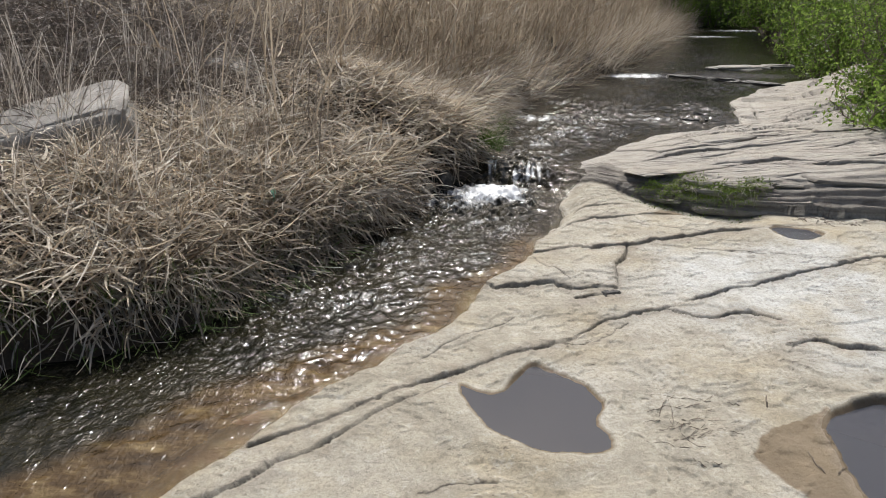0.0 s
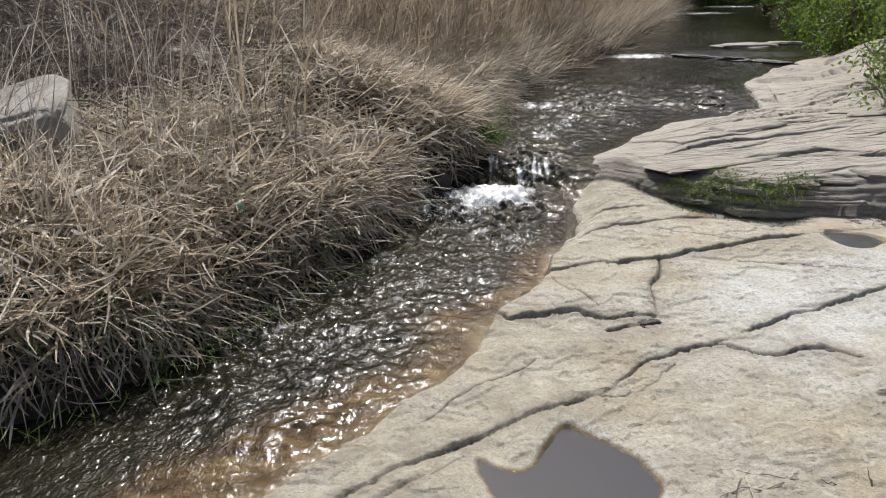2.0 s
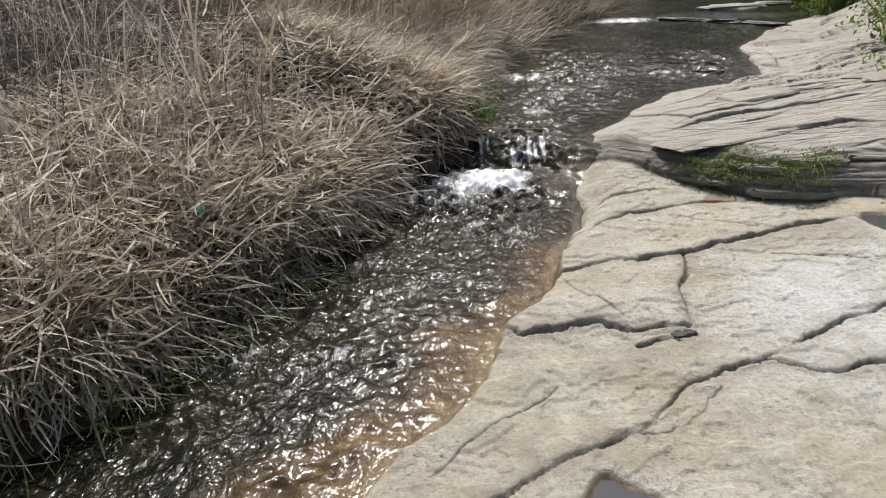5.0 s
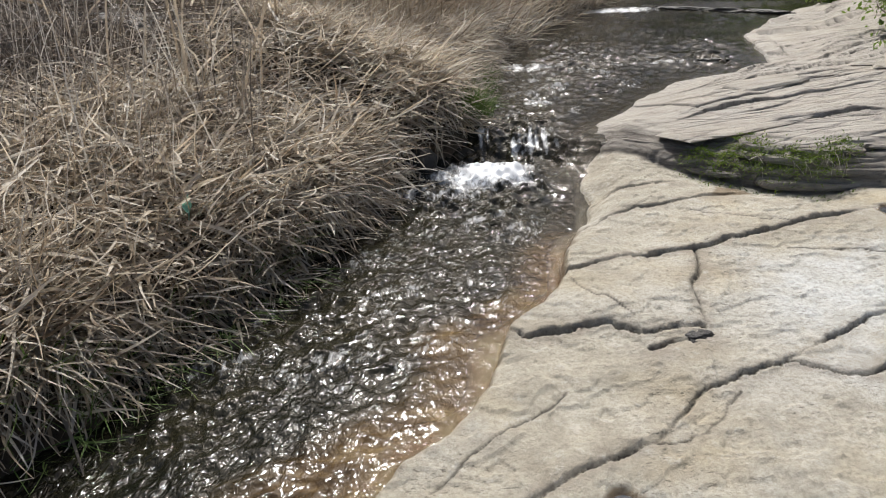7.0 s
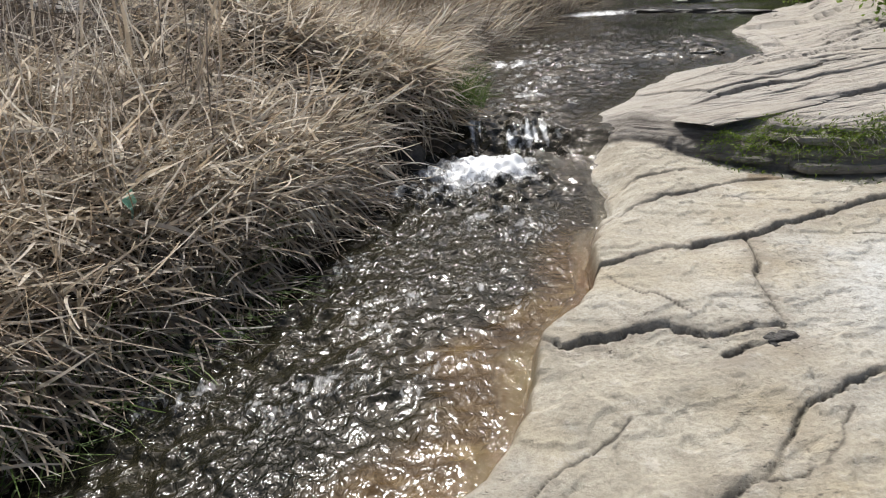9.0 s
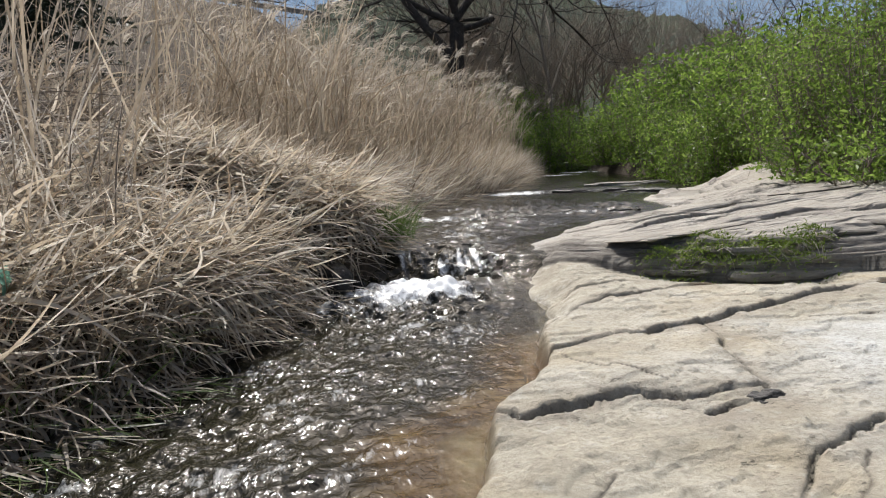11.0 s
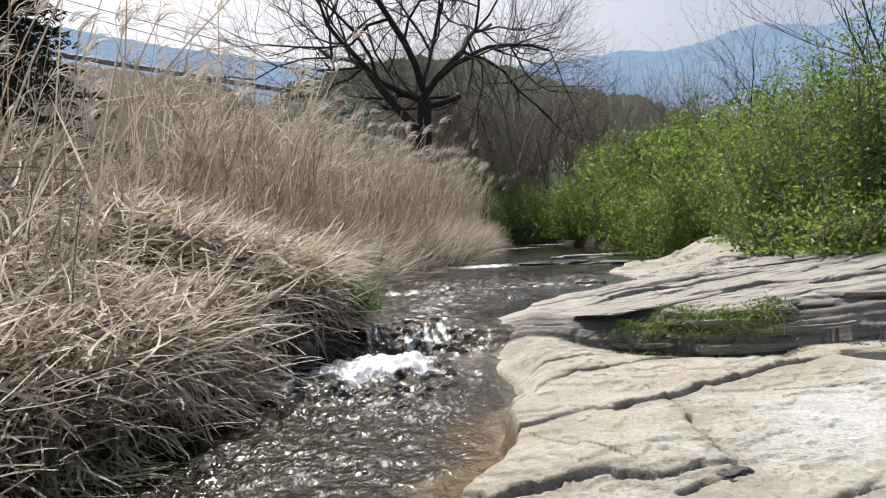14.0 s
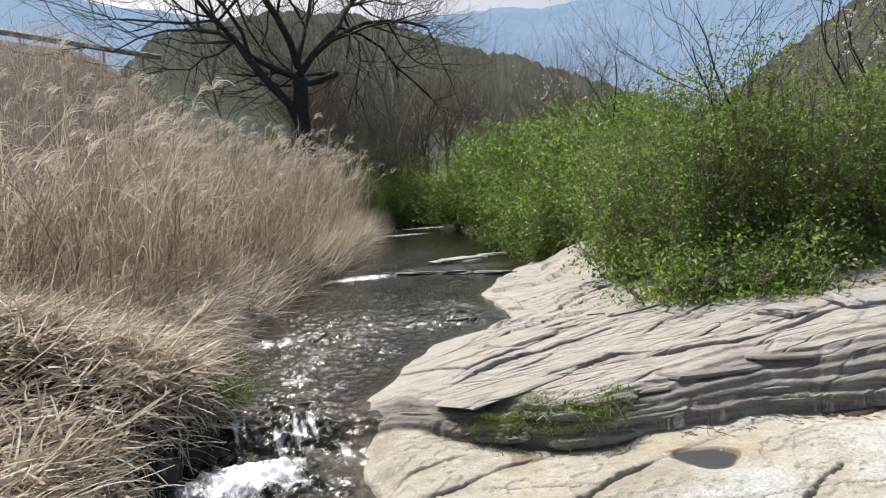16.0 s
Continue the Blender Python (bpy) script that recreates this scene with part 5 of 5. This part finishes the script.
# ---- thin beds that stand proud of the ledge face ----
def plate(x, y, z, long, deep, thick, turn, seed, tilt=(0, 0), dark=0.75, n=14):
    """A thin broken plate of bedded rock."""
    r = random.Random(seed)
    bm = bmesh.new()
    ring = []
    for i in range(n):
        a = 2 * math.pi * i / n
        ca, sa = math.cos(a), math.sin(a)
        k = 1 + r.uniform(-0.14, 0.12)
        ring.append((math.copysign(abs(ca) ** 0.5, ca) * long * 0.5 * k, math.copysign(abs(sa) ** 0.5, sa) * deep * 0.5 * (1 + r.uniform(-0.12, 0.12))))
    m = pose(x, y, z, 0, 0, turn) @ pose(0, 0, 0, tilt[0] + r.uniform(-2, 2), tilt[1] + r.uniform(-2, 1), 0)
    rings = [[bm.verts.new(m @ Vector((u * s, v * s, w + r.uniform(-0.15, 0.15) * thick))) for u, v in ring] for s, w in ((0.95, -thick * 0.5), (1.0, 0.0), (0.93, thick * 0.5))]
    for p, q in zip(rings[:-1], rings[1:]):
        for i in range(n):
            bm.faces.new((p[i], p[(i + 1) % n], q[(i + 1) % n], q[i]))
    bm.faces.new(rings[0][::-1])
    bm.faces.new(rings[-1])
    ob = part("rock_plate", bm, M_ROCK, rock)
    for key in ("bleach", "band", "crack", "mud", "stain", "deep", "wet"):
        attribute(ob, key, np.zeros(len(ob.data.vertices)))
    attribute(ob, "upper", np.ones(len(ob.data.vertices)))
    attribute(ob, "seep_shade", np.full(len(ob.data.vertices), dark))
    return ob


rp = random.Random(17)
for level in range(4):
    x = 1.35 + 0.1 * level
    while x < 6.2:
        long = rp.uniform(0.25, 0.75)
        mx = x + long / 2
        lip = float(np.interp(mx, LIP_X, LIP_Y))
        slope = float(np.interp(mx + 0.2, LIP_X, LIP_Y) - np.interp(mx - 0.2, LIP_X, LIP_Y)) / 0.4
        foot = float(slab_plane(mx, lip)) - 0.07 * min(1, max(0, (mx - 1.5) / 0.7))
        high = float(ledge_plane(mx, lip)) - foot
        wide = float(np.interp(mx, (1.2, 2.0, 2.7, 3.2, 4.0), (0.5, 0.34, 0.2, 0.25, 0.42)))
        if rp.random() < 0.8:
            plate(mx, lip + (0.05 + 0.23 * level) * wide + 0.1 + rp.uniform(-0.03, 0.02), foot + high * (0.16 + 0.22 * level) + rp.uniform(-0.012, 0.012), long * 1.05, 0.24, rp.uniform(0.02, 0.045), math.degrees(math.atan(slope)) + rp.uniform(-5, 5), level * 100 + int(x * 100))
        x += long * rp.uniform(0.8, 1.1)

# broken sheets that overlap on top of the ledge, their broken edges towards the stream
for row in range(9):
    u = 0.2 + rp.uniform(0, 0.4)
    while u < 4.6:
        long, deep_p = rp.uniform(0.5, 1.3), rp.uniform(0.26, 0.46)
        mu = u + long / 2
        x = 1.5 + mu * 0.96 - 0.05 * row
        y = float(np.interp(x, LIP_X, LIP_Y)) * 0.45 + 0.55 * 5.2 + 0.5 + row * 0.3 + mu * 0.12 + rp.uniform(-0.05, 0.05)
        clear = off_shore(np.array(x), np.array(y), RIGHT_X, RIGHT_Y)
        if rp.random() < 0.42 and clear > 0.45 and y < 9.5:
            plate(x, y, float(rock_at(x, y)) - 0.012, long, deep_p, rp.uniform(0.016, 0.032), 13 + rp.uniform(-6, 6), 1000 + row * 100 + int(u * 10), (-3.0, -4.0), 0.1, 22)
        u += long * rp.uniform(0.85, 1.25)
